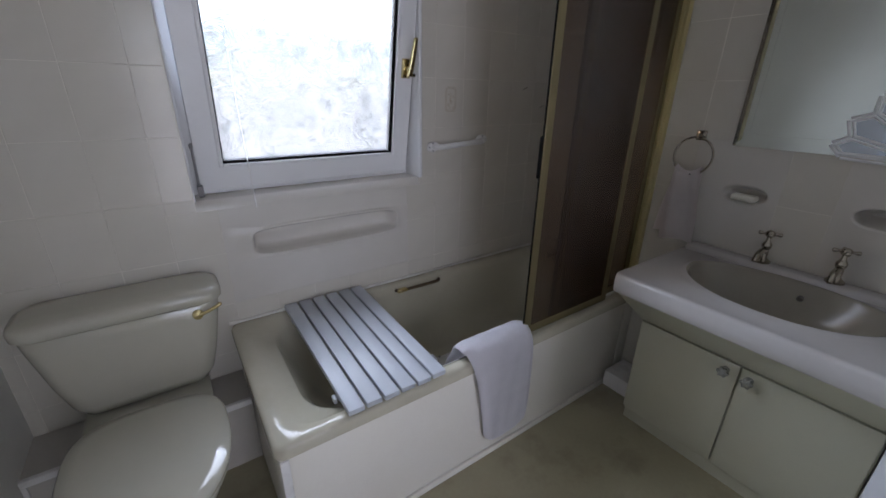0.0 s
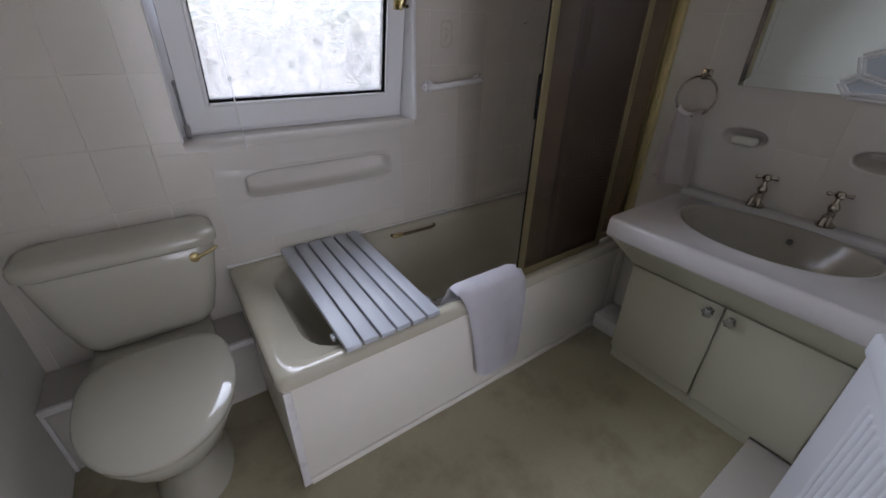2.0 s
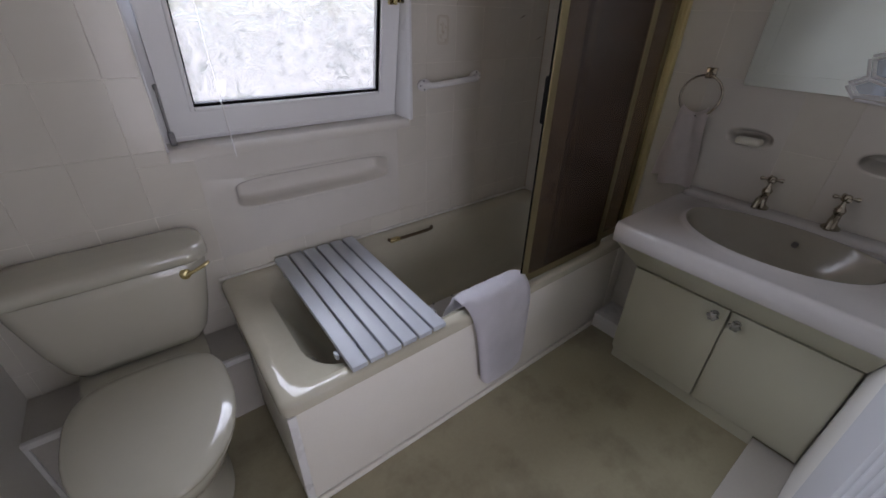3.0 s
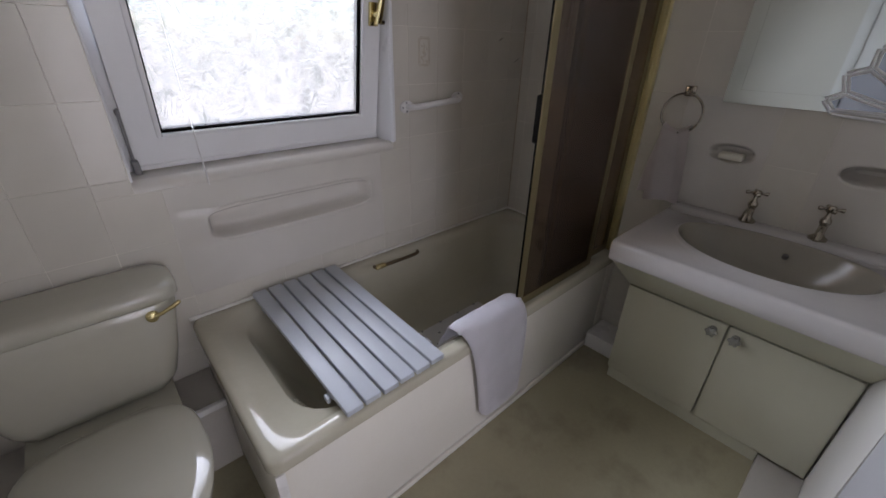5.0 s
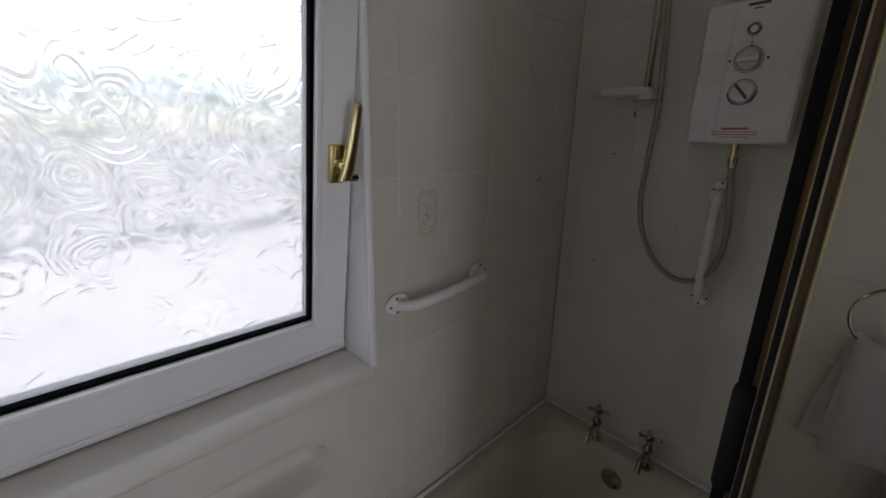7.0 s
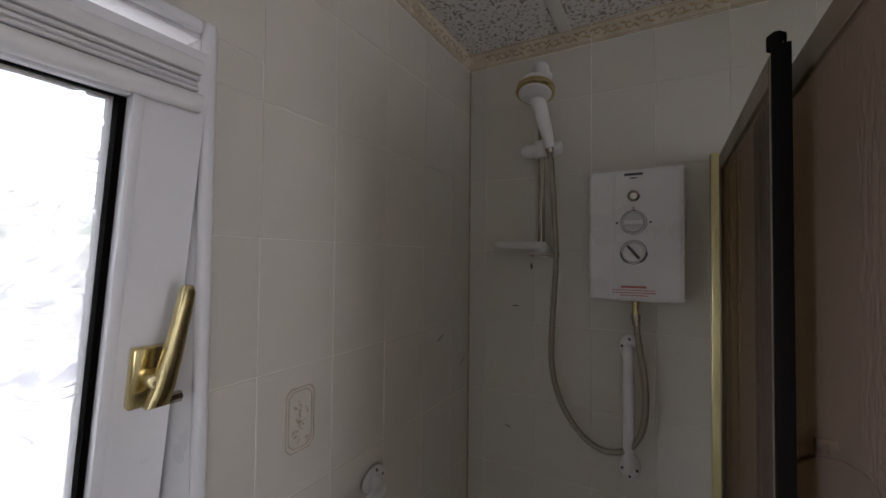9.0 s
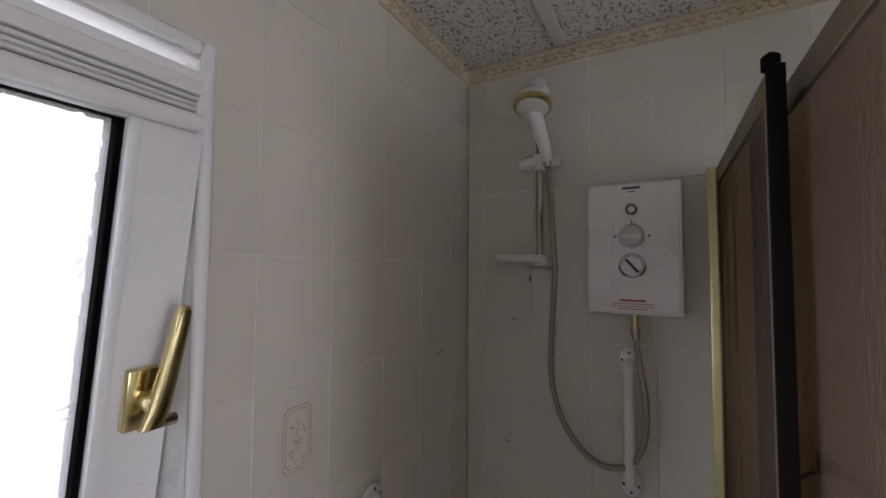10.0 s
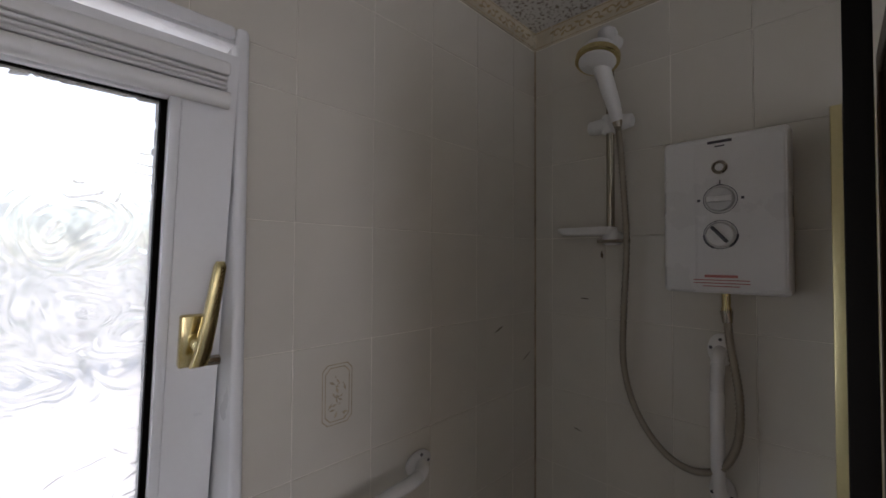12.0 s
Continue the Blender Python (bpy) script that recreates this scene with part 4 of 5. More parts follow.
# ---- grab bars ----
def grab_bar(a, b, normal, label):
    """A round white bar between two oval end plates with screws."""
    a, b, nrm = Vector(a), Vector(b), Vector(normal)
    d = (b - a).normalized()
    side = d.cross(nrm)
    t = thing("grab_bar", a, label, "grab bar", "white grab bars")
    bm = bmesh.new()
    tube(bm, spline([a + nrm * 0.004, a + d * 0.012 + nrm * 0.03, a + d * 0.045 + nrm * 0.043, a + d * 0.09 + nrm * 0.045, b - d * 0.09 + nrm * 0.045, b - d * 0.045 + nrm * 0.043, b - d * 0.012 + nrm * 0.03, b + nrm * 0.004], 6), 0.0125, n=14)
    part("bar", bm, WHITEP, t)
    for c, s in ((a, -1), (b, 1)):
        bm = bmesh.new()
        rings = []
        for r, h in ((1.0, 0.001), (1.0, 0.005), (0.85, 0.009), (0.4, 0.011)):
            rings.append([c + nrm * h + (d * 0.034 * math.cos(k * math.pi / 12) + side * 0.024 * math.sin(k * math.pi / 12)) * r for k in range(24)])
        loft(bm, rings)
        pl = part("end_plate", bm, WHITEP, t)
        for sx, sy in ((s * 0.022, 0.0), (s * 0.004, 0.017), (s * 0.004, -0.017)):
            bm = bmesh.new()
            q = c + d * sx + side * sy
            tube(bm, [q + nrm * 0.006, q + nrm * 0.0105], 0.0035, n=8)
            part("screw", bm, PRINT, pl)
    return t


grab_bar((WX1 - 0.0042, 1.118, 1.385), (WX1 - 0.0042, 1.118, 1.090), (-1, 0, 0), "white plastic grab bar fixed upright below the shower unit")
grab_bar((1.032, WY - 0.0042, 1.130), (1.318, WY - 0.0042, 1.150), (0, -1, 0), "white plastic grab bar fixed level beside the window")

# ---- toilet ----
toilet = thing("toilet", (-0.19, 1.15, 0), "cream close-coupled toilet with its lid closed", "toilet")
TCX = -0.188


def egg(yb, yf, hw, z, n=36, back=3.4):
    """A pan outline: blunt at the back, rounded at the front."""
    out = []
    ym = yb - (yb - yf) * 0.42
    for i in range(n):
        a = 2 * math.pi * i / n
        c, s = math.cos(a), math.sin(a)
        if s >= 0:
            e = 2 / back
            out.append((TCX + hw * math.copysign(abs(c) ** e, c), ym + (yb - ym) * abs(s) ** e, z))
        else:
            out.append((TCX + hw * math.copysign(abs(c) ** 0.96, c), ym - (ym - yf) * abs(s), z))
    return out


bm = bmesh.new()
loft(bm, [egg(1.30, 0.985, 0.118, 0), egg(1.30, 0.985, 0.118, 0.012), egg(1.29, 1.0, 0.104, 0.03), egg(1.29, 1.01, 0.098, 0.12), egg(1.30, 0.98, 0.112, 0.20), egg(1.31, 0.92, 0.145, 0.27), egg(1.32, 0.868, 0.172, 0.33), egg(1.325, 0.853, 0.180, 0.37), egg(1.325, 0.853, 0.180, 0.385), egg(1.32, 0.86, 0.172, 0.39)])
part("pan", bm, CERAMIC, toilet, angle=60)
bm = bmesh.new()
loft(bm, [rring(TCX - 0.165, TCX + 0.165, 1.24, 1.40, 0.03, 0.25), rring(TCX - 0.172, TCX + 0.172, 1.24, 1.52, 0.03, 0.33), rring(TCX - 0.175, TCX + 0.175, 1.24, 1.54, 0.03, 0.375), rring(TCX - 0.172, TCX + 0.172, 1.243, 1.537, 0.03, 0.388)])
part("pan_shelf", bm, CERAMIC, toilet)
bm = bmesh.new()
loft(bm, [egg(1.315, 0.845, 0.184, 0.391), egg(1.32, 0.838, 0.194, 0.395), egg(1.32, 0.838, 0.194, 0.405), egg(1.314, 0.846, 0.183, 0.409)])
part("seat", bm, CERAMIC, toilet)
bm = bmesh.new()
loft(bm, [egg(1.32, 0.838, 0.194, 0.4105), egg(1.324, 0.83, 0.199, 0.415), egg(1.324, 0.83, 0.199, 0.424), egg(1.318, 0.838, 0.192, 0.431), egg(1.29, 0.88, 0.158, 0.436), egg(1.22, 0.96, 0.09, 0.4375)])
part("lid", bm, CERAMIC, toilet, "closed cream lid", angle=60)
for s in (-1, 1):
    bm = bmesh.new()
    tube(bm, [(TCX + s * 0.075 - 0.022, 1.328, 0.412), (TCX + s * 0.075 + 0.022, 1.328, 0.412)], 0.0115, n=12)
    part("lid_hinge", bm, CERAMIC, toilet)
bm = bmesh.new()
cis = []
for z, hw, yf, r in ((0.392, 0.165, 1.425, 0.05), (0.400, 0.182, 1.412, 0.055), (0.43, 0.200, 1.402, 0.06), (0.52, 0.222, 1.393, 0.06), (0.66, 0.247, 1.385, 0.06), (0.70, 0.252, 1.383, 0.06), (0.702, 0.250, 1.385, 0.06)):
    cis.append(rring(TCX - hw, TCX + hw, yf, 1.562, r, z, n=8))
loft(bm, cis)
tank = part("cistern", bm, CERAMIC, toilet, angle=60)
bm = bmesh.new()
loft(bm, [rring(TCX - 0.252, TCX + 0.252, 1.382, 1.564, 0.06, 0.7035, n=8), rring(TCX - 0.262, TCX + 0.262, 1.374, 1.565, 0.06, 0.709, n=8), rring(TCX - 0.263, TCX + 0.263, 1.373, 1.565, 0.06, 0.733, n=8), rring(TCX - 0.258, TCX + 0.258, 1.378, 1.564, 0.058, 0.745, n=8), rring(TCX - 0.238, TCX + 0.238, 1.398, 1.560, 0.05, 0.752, n=8), rring(TCX - 0.15, TCX + 0.15, 1.44, 1.55, 0.03, 0.754, n=8)])
part("cistern_lid", bm, CERAMIC, toilet, angle=60)
bm = bmesh.new()
lathe(bm, [(0.015, 0.004), (0.0165, -0.006), (0.0145, -0.014), (0.008, -0.018)], (-0.006, 1.386, 0.672), axis="y", n=18)
lev = part("lever_boss", bm, BRASS, tank, "gold flush lever boss")
bm = bmesh.new()
tube(bm, [(-0.006, 1.372, 0.672), (0.018, 1.365, 0.681), (0.048, 1.360, 0.695), (0.062, 1.360, 0.703), (0.065, 1.360, 0.705)], [0.006, 0.0052, 0.006, 0.006, 0.003], n=10)
part("flush_lever", bm, BRASS, toilet, "gold flush lever")

# ---- vanity ----
vanity = thing("vanity_cabinet", (1.6, 0.32, 0), "cream two-door vanity cabinet under the basin", "cabinet")
VX, VY0, VY1 = 1.507, -0.032, 0.686
part("carcass", block(VX, WX1 - 0.006, VY0, VY1, 0.05, 0.51, r=0.001), CREAM, vanity)
part("plinth", block(VX + 0.002, WX1 - 0.006, 0.10, VY1 - 0.004, 0.0, 0.0498), CREAM, vanity)
for y0, y1, ky in ((0.3295, VY1 - 0.002, 0.367), (VY0 + 0.006, 0.3225, 0.295)):
    d = part("door", block(VX - 0.019, VX - 0.001, y0, y1, 0.072, 0.505, r=0.002), CREAM, vanity)
    bm = bmesh.new()
    lathe(bm, [(0.013, 0.0), (0.013, -0.003), (0.006, -0.005), (0.006, -0.012), (0.013, -0.017), (0.0175, -0.023), (0.0165, -0.030), (0.008, -0.034), (0.002, -0.0345)], (VX - 0.0195, ky, 0.471), axis="x", n=36)
    for v in bm.verts:   # cut into six petals
        if v.co.x < VX - 0.034:
            k = 1 + 0.17 * math.cos(6 * math.atan2(v.co.z - 0.471, v.co.y - ky))
            v.co.y, v.co.z = ky + (v.co.y - ky) * k, 0.471 + (v.co.z - 0.471) * k
    part("knob", bm, CRYSTAL, d, "faceted clear knob", angle=20)

top = thing("basin_counter", (1.5, 0.32, 0.5), "moulded off-white counter with an inset oval basin", "basin counter")
LX, CZT = 1.234, 0.783


def counter_profile():
    return [(WX1 - 0.004, 0.512), (1.489, 0.512), (1.479, 0.522), (1.262, 0.70), (1.252, 0.708), (1.240, 0.710), (LX, 0.717), (LX - 0.002, 0.74), (LX, CZT - 0.012), (LX + 0.006, CZT - 0.004), (LX + 0.013, CZT - 0.0015)]


prof = counter_profile()
apron, lip = prof[:5], prof[4:]
for run, mtl, nm in ((apron, CREAM, "apron"), (lip, COUNTER, "front_lip")):
    bm = bmesh.new()
    back = [] if nm == "apron" else [(1.30, CZT - 0.0015), (1.30, run[0][1])]
    ring_ = run + back
    loft(bm, [[(x, AY + 0.003, z) for x, z in ring_], [(x, 0.688, z) for x, z in ring_], [(x + 0.002 if x < 1.7 else x, 0.692, z) for x, z in ring_]])
    part(nm, bm, mtl, top, "cream sloping apron" if nm == "apron" else "")
BCX, BCY, BHX, BHY = 1.548, 0.310, 0.222, 0.272


def oval(hx, hy, z, dx=0.0, n=64, p=2.05):
    out = []
    for i in range(n):
        a = 2 * math.pi * (i + 0.5) / n
        c, s = math.cos(a), math.sin(a)
        out.append((BCX + dx + (hx if c < 0 else hx * 0.62) * math.copysign(abs(c) ** (2 / p), c), BCY + hy * math.copysign(abs(s) ** (2 / p), s), z))
    return out


edge = []
cx0, cx1, cy0, cy1 = LX + 0.014, WX1 - 0.004, AY + 0.003, 0.692
for x, y, z in oval(1, 1, CZT):
    du, dv = x - BCX, y - BCY
    k = min(((cx1 if du > 0 else cx0) - BCX) / du, ((cy1 if dv > 0 else cy0) - BCY) / dv)
    edge.append([BCX + du * k, BCY + dv * k, CZT])
for c in ((cx0, cy0), (cx0, cy1), (cx1, cy0), (cx1, cy1)):
    i = min(range(len(edge)), key=lambda j: (edge[j][0] - c[0]) ** 2 + (edge[j][1] - c[1]) ** 2)
    edge[i] = [c[0], c[1], CZT]
bm = bmesh.new()
loft(bm, [edge, oval(BHX + 0.024, BHY + 0.024, CZT), oval(BHX + 0.017, BHY + 0.017, CZT + 0.004), oval(BHX + 0.011, BHY + 0.011, CZT + 0.0075), oval(BHX + 0.002, BHY + 0.002, CZT + 0.0085)], False, False)
part("counter_top", bm, COUNTER, top)
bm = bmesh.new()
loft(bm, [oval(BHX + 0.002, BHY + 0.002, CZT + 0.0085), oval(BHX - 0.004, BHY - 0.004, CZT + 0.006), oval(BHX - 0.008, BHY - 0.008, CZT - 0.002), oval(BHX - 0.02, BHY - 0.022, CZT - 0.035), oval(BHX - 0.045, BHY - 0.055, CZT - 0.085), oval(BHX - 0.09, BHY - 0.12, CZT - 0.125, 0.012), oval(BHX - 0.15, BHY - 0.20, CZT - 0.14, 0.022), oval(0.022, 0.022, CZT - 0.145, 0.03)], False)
part("bowl", bm, BASIN, top, "cream oval bowl, darkened for the shade in it", angle=70)
bm = bmesh.new()
lathe(bm, [(0.024, 0.0), (0.024, 0.003), (0.017, 0.004), (0.016, 0.001), (0.002, 0.001)], (BCX + 0.03, BCY, CZT - 0.145), n=22)
part("basin_waste", bm, CHROME, top)
# solid dark disc, coloured as the shaded inside of the overflow hole
bm = bmesh.new()
tube(bm, [(BCX + 0.122, BCY - 0.03, CZT - 0.040), (BCX + 0.112, BCY - 0.03, CZT - 0.044)], 0.009, n=14)
part("overflow_hole", bm, UNDER, top, "dark disc for the shade in the overflow hole")
part("tap_ledge", block(1.698, WX1 - 0.005, AY + 0.004, 0.690, CZT - 0.016, CZT + 0.022, r=0.017, seg=6), COUNTER, top)
for ty in (0.431, 0.228):
    pillar_tap("basin_tap", 1.736, ty, CZT + 0.022, CHROME, 0.125, 0.085, "chrome cross-head pillar tap on the basin counter", "basin taps")

soap = thing("soap_bar", (WX1 + 0.01, 0.555, 1.005), "cream bar of soap in the wall recess", "soap")
bm = bmesh.new()
box(bm, WX1 - 0.018, WX1 + 0.030, 0.515, 0.597, 1.000, 1.024, r=0.009, seg=3)
part("bar", bm, SOAP, soap)

# towel ring and hand towel
ring = thing("towel_ring", (WX1, 0.752, 1.22), "chrome towel ring on a small wall bracket", "towel ring")
part("bracket", block(WX1 - 0.014, WX1 - 0.0045, 0.733, 0.771, 1.205, 1.243, r=0.004), CHROME, ring)
bm = bmesh.new()
tube(bm, [(WX1 - 0.012, 0.752, 1.222), (WX1 - 0.034, 0.752, 1.221), (WX1 - 0.040, 0.752, 1.215)], [0.010, 0.0085, 0.006], n=12)
part("arm", bm, CHROME, ring)
bm = bmesh.new()
tube(bm, [(WX1 - 0.036 - 0.012 * (1 - math.cos(a)) * 0.5, 0.752 + 0.072 * math.sin(a), 1.146 + 0.072 * math.cos(a)) for a in [2 * math.pi * i / 40 for i in range(41)]], 0.0042, n=8)
part("hoop", bm, CHROME, ring)

ht = thing("hand_towel", (WX1 - 0.045, 0.765, 0.9), "pale hand towel hanging bunched through the ring", "towel")
for nm, sgn in (("front_fall", -1), ("back_fall", 1)):
    bm = bmesh.new()
    cols = []
    for i in range(33):
        u = i / 32
        col = []
        for k in range(22):
            s = k / 21
            spread = 0.046 + 0.022 * min(1.0, s * 1.5) ** 0.8
            fold = (0.007 + 0.006 * s) * math.sin(u * 6.5 + 0.8 * sgn + 0.9 * s) + 0.0015 * math.sin(u * 19 + 3 * s)
            y = 0.754 + (2 * u - 1) * spread + (-0.012 if sgn < 0 else 0.028) * s
            x = WX1 - 0.045 + sgn * 0.012 * (1 - 0.3 * s) + fold * (0.6 if sgn < 0 else 0.35)
            z = 1.088 - 0.024 * (2 * u - 1) ** 2 * (1 - s) * -1 - s * (0.295 if sgn < 0 else 0.27) + 0.01 * math.sin(4 * u) * s
            if k == 0:
                x = WX1 - 0.045
            col.append((min(x, WX1 - 0.008), y, z))
        cols.append(col)
    loft(bm, cols, False, False, closed=False)
    bmesh.ops.solidify(bm, geom=list(bm.faces), thickness=0.004)
    part(nm, bm, HTOWEL, ht)

# mirror with a bevelled border and a sunburst of bevelled strips in its lower corner
mirror = thing("wall_mirror", (WX1, 0.32, 1.2), "big wall mirror with wide glass edging and a fan motif", "mirror")
MY0, MY1, MZ0, MZ1, MX = -0.005, 0.638, 1.198, 1.86, WX1 - 0.010
part("mirror_glass", block(MX, WX1 - 0.0045, MY0 + 0.045, MY1 - 0.045, MZ0 + 0.045, MZ1 - 0.045), MIRROR, mirror, smooth=False)


def bevel_strip(a, b, w, hgt):
    """A mirror strip with two slanting faces, on the mirror's plane."""
    a, b = Vector((MX, *a)), Vector((MX, *b))
    d = (b - a).normalized()
    n = Vector((-1, 0, 0))
    s = d.cross(n) * w / 2
    bm = bmesh.new()
    loft(bm, [[a + s, a + s + n * 0.0008, a + n * hgt, a - s + n * 0.0008, a - s], [b + s, b + s + n * 0.0008, b + n * hgt, b - s + n * 0.0008, b - s]])
    return bm


def border(y0, z0, y1, z1, iy0, iz0, iy1, iz1):
    bm = bmesh.new()
    o = [(MX + 0.0005, y0, z0), (MX + 0.0005, y1, z1)]
    i = [(MX, iy0, iz0), (MX, iy1, iz1)]
    b = [(WX1 - 0.0045, y0, z0), (WX1 - 0.0045, y1, z1)]
    c = [(WX1 - 0.0045, iy0, iz0), (WX1 - 0.0045, iy1, iz1)]
    loft(bm, [[o[0], i[0], c[0], b[0]], [o[1], i[1], c[1], b[1]]])
    part("bevelled_border", bm, MIRROR, mirror, smooth=False)


iy0, iy1, iz0, iz1 = MY0 + 0.0445, MY1 - 0.0445, MZ0 + 0.0445, MZ1 - 0.0445
border(MY1, MZ0, MY1, MZ1, iy1, iz0, iy1, iz1)
border(MY0, MZ0, MY0, MZ1, iy0, iz0, iy0, iz1)
border(MY0, MZ0, MY1, MZ0, iy0, iz0, iy1, iz0)
border(MY0, MZ1, MY1, MZ1, iy0, iz1, iy1, iz1)
FC = Vector((0.09, 1.186))


def ray_pt(deg, r):
    return (FC.x + r * math.cos(radians(deg)), FC.y + r * math.sin(radians(deg)))


rays = [2.7, 16.8, 35, 53, 71, 89, 107]


def twin_strip(p, q):
    d = (Vector(q) - Vector(p)).normalized() * 0.0055
    for sg in (-1, 1):
        o = Vector((-d.y, d.x)) * sg
        part("sunburst_strip", bevel_strip(Vector(p) + o, Vector(q) + o, 0.009, 0.004), FACET, mirror, smooth=False)


for a, b in zip(rays, rays[1:]):
    corners = [ray_pt(a, 0.05), ray_pt(a, 0.242), ray_pt((a + b) / 2, 0.276), ray_pt(b, 0.242), ray_pt(b, 0.05)]
    corners = [(max(y, MY0 + 0.002), max(z, MZ0 + 0.002)) for y, z in corners]
    bm = bmesh.new()
    loft(bm, [[(MX + 0.003, y, z) for y, z in corners], [(MX - 0.0007, y, z) for y, z in corners]])
    part("fan_panel", bm, SMOKED, mirror, "smoke-tinted mirror piece", smooth=False)
for a in rays:
    twin_strip(ray_pt(a, 0.05), ray_pt(a, 0.242))
for a, b in zip(rays, rays[1:]):
    tip = ray_pt((a + b) / 2, 0.276)
    twin_strip(ray_pt(a, 0.242), tip)
    twin_strip(tip, ray_pt(b, 0.242))
part("bottom_strip", bevel_strip((MY0 + 0.02, MZ0 + 0.006), (0.341, MZ0 + 0.006), 0.012, 0.006), FACET, mirror, smooth=False)

# ---- ribbed hamper beside the basin ----
ham = thing("laundry_hamper", (0.85, -0.16, 0), "tall white ribbed plastic laundry hamper", "laundry hamper")
HM = Matrix.Translation((1.045, -0.02, 0)) @ Matrix.Rotation(radians(20), 4, "Z")
# local: x from 0 to -0.38 along the visible face, y from 0 to -0.24 behind it


def ham_part(name, bm, mtl, label=""):
    bmesh.ops.transform(bm, matrix=HM, verts=bm.verts)
    return part(name, bm, mtl, ham, label)


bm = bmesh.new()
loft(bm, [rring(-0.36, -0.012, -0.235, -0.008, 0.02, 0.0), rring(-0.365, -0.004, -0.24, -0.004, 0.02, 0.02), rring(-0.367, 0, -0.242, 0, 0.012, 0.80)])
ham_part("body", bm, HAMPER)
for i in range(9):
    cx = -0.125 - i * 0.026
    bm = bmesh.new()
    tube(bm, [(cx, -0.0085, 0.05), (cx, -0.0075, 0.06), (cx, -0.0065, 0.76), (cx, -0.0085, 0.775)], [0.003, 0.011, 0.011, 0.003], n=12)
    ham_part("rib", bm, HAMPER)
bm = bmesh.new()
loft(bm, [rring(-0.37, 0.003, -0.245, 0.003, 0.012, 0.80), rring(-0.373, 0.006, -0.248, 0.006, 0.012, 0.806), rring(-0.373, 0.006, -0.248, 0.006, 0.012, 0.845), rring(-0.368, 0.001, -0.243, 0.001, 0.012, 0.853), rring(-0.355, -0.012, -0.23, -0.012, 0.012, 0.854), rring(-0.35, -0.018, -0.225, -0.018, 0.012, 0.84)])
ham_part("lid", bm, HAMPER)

# ---- hall door, unseen, added for the fill lamp ----
hd = thing("door_1", (0.13, -1.8, 0), "unseen added hall door, white, glazed between upright bars", "door")
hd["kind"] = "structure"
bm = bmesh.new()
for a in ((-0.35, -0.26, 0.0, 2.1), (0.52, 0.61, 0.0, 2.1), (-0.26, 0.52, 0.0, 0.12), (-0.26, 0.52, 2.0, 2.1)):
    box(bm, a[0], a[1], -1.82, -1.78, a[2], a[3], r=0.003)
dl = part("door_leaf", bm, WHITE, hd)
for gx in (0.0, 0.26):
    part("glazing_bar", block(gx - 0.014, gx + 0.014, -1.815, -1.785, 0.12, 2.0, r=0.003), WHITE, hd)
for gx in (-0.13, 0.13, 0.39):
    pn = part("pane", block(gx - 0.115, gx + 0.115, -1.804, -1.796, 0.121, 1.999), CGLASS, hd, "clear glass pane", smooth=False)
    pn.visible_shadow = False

# ---- outside ----
g = bmesh.new()
box(g, -400, 400, -400, 800, -0.75, -0.65)
tagged(part("ground", g, GRAVEL, smooth=False), "pale gravel ground outside", "ground", kind="structure")


def hedge(cx, cy, w, d, h, seed):
    rnd = random.Random(seed)
    t = thing("hedge", (cx, cy, -0.65), "tall dark green hedge beyond the window", "hedge")
    bm = bmesh.new()
    for i in range(10):
        px, py = cx + rnd.uniform(-w, w) * 0.48, cy + rnd.uniform(-d, d) * 0.2
        tube(bm, [(px, py, -0.65), (px + rnd.uniform(-0.2, 0.2), py, 0.4), (px + rnd.uniform(-0.5, 0.5), py, h * 0.6)], [0.06, 0.045, 0.015], n=6)
    part("stems", bm, BARK, t)
    verts, faces = [], []
    for i in range(7500):
        u = rnd.uniform(-0.5, 0.5)
        top_h = h * (0.72 + 0.28 * noise.noise((u * 6, seed, 0.3)) + 0.15 * noise.noise((u * 19, seed, 2.3)))
        p = Vector((cx + u * w, cy + rnd.gauss(0, 0.3) * d, -0.6 + rnd.random() ** 0.7 * top_h))
        e = Euler((rnd.uniform(0, 6), rnd.uniform(0, 6), rnd.uniform(0, 6))).to_matrix()
        s = rnd.uniform(0.07, 0.16)
        b0 = len(verts)
        for a in ((-s, 0, 0), (0, -s * 0.5, s * 0.12), (s, 0, 0), (0, s * 0.5, s * 0.12)):
            verts.append(p + e @ Vector(a))
        faces.append((b0, b0 + 1, b0 + 2, b0 + 3))
    me = bpy.data.meshes.new("foliage")
    me.from_pydata([tuple(v) for v in verts], [], faces)
    me.materials.append(LEAF)
    ob = new("foliage", me)
    ob.parent = t
    ob.matrix_parent_inverse = Matrix.Translation(-BASES[t.name])
    tagged(ob, kind="stuff")


hedge(2.0, 11.0, 24, 1.4, 5.0, 5)

# ---- wall tiles, borders and marks ----
TILE_MESH = {}
tile_rnd = random.Random(14)   # hand-set tiles, each a trace out of true


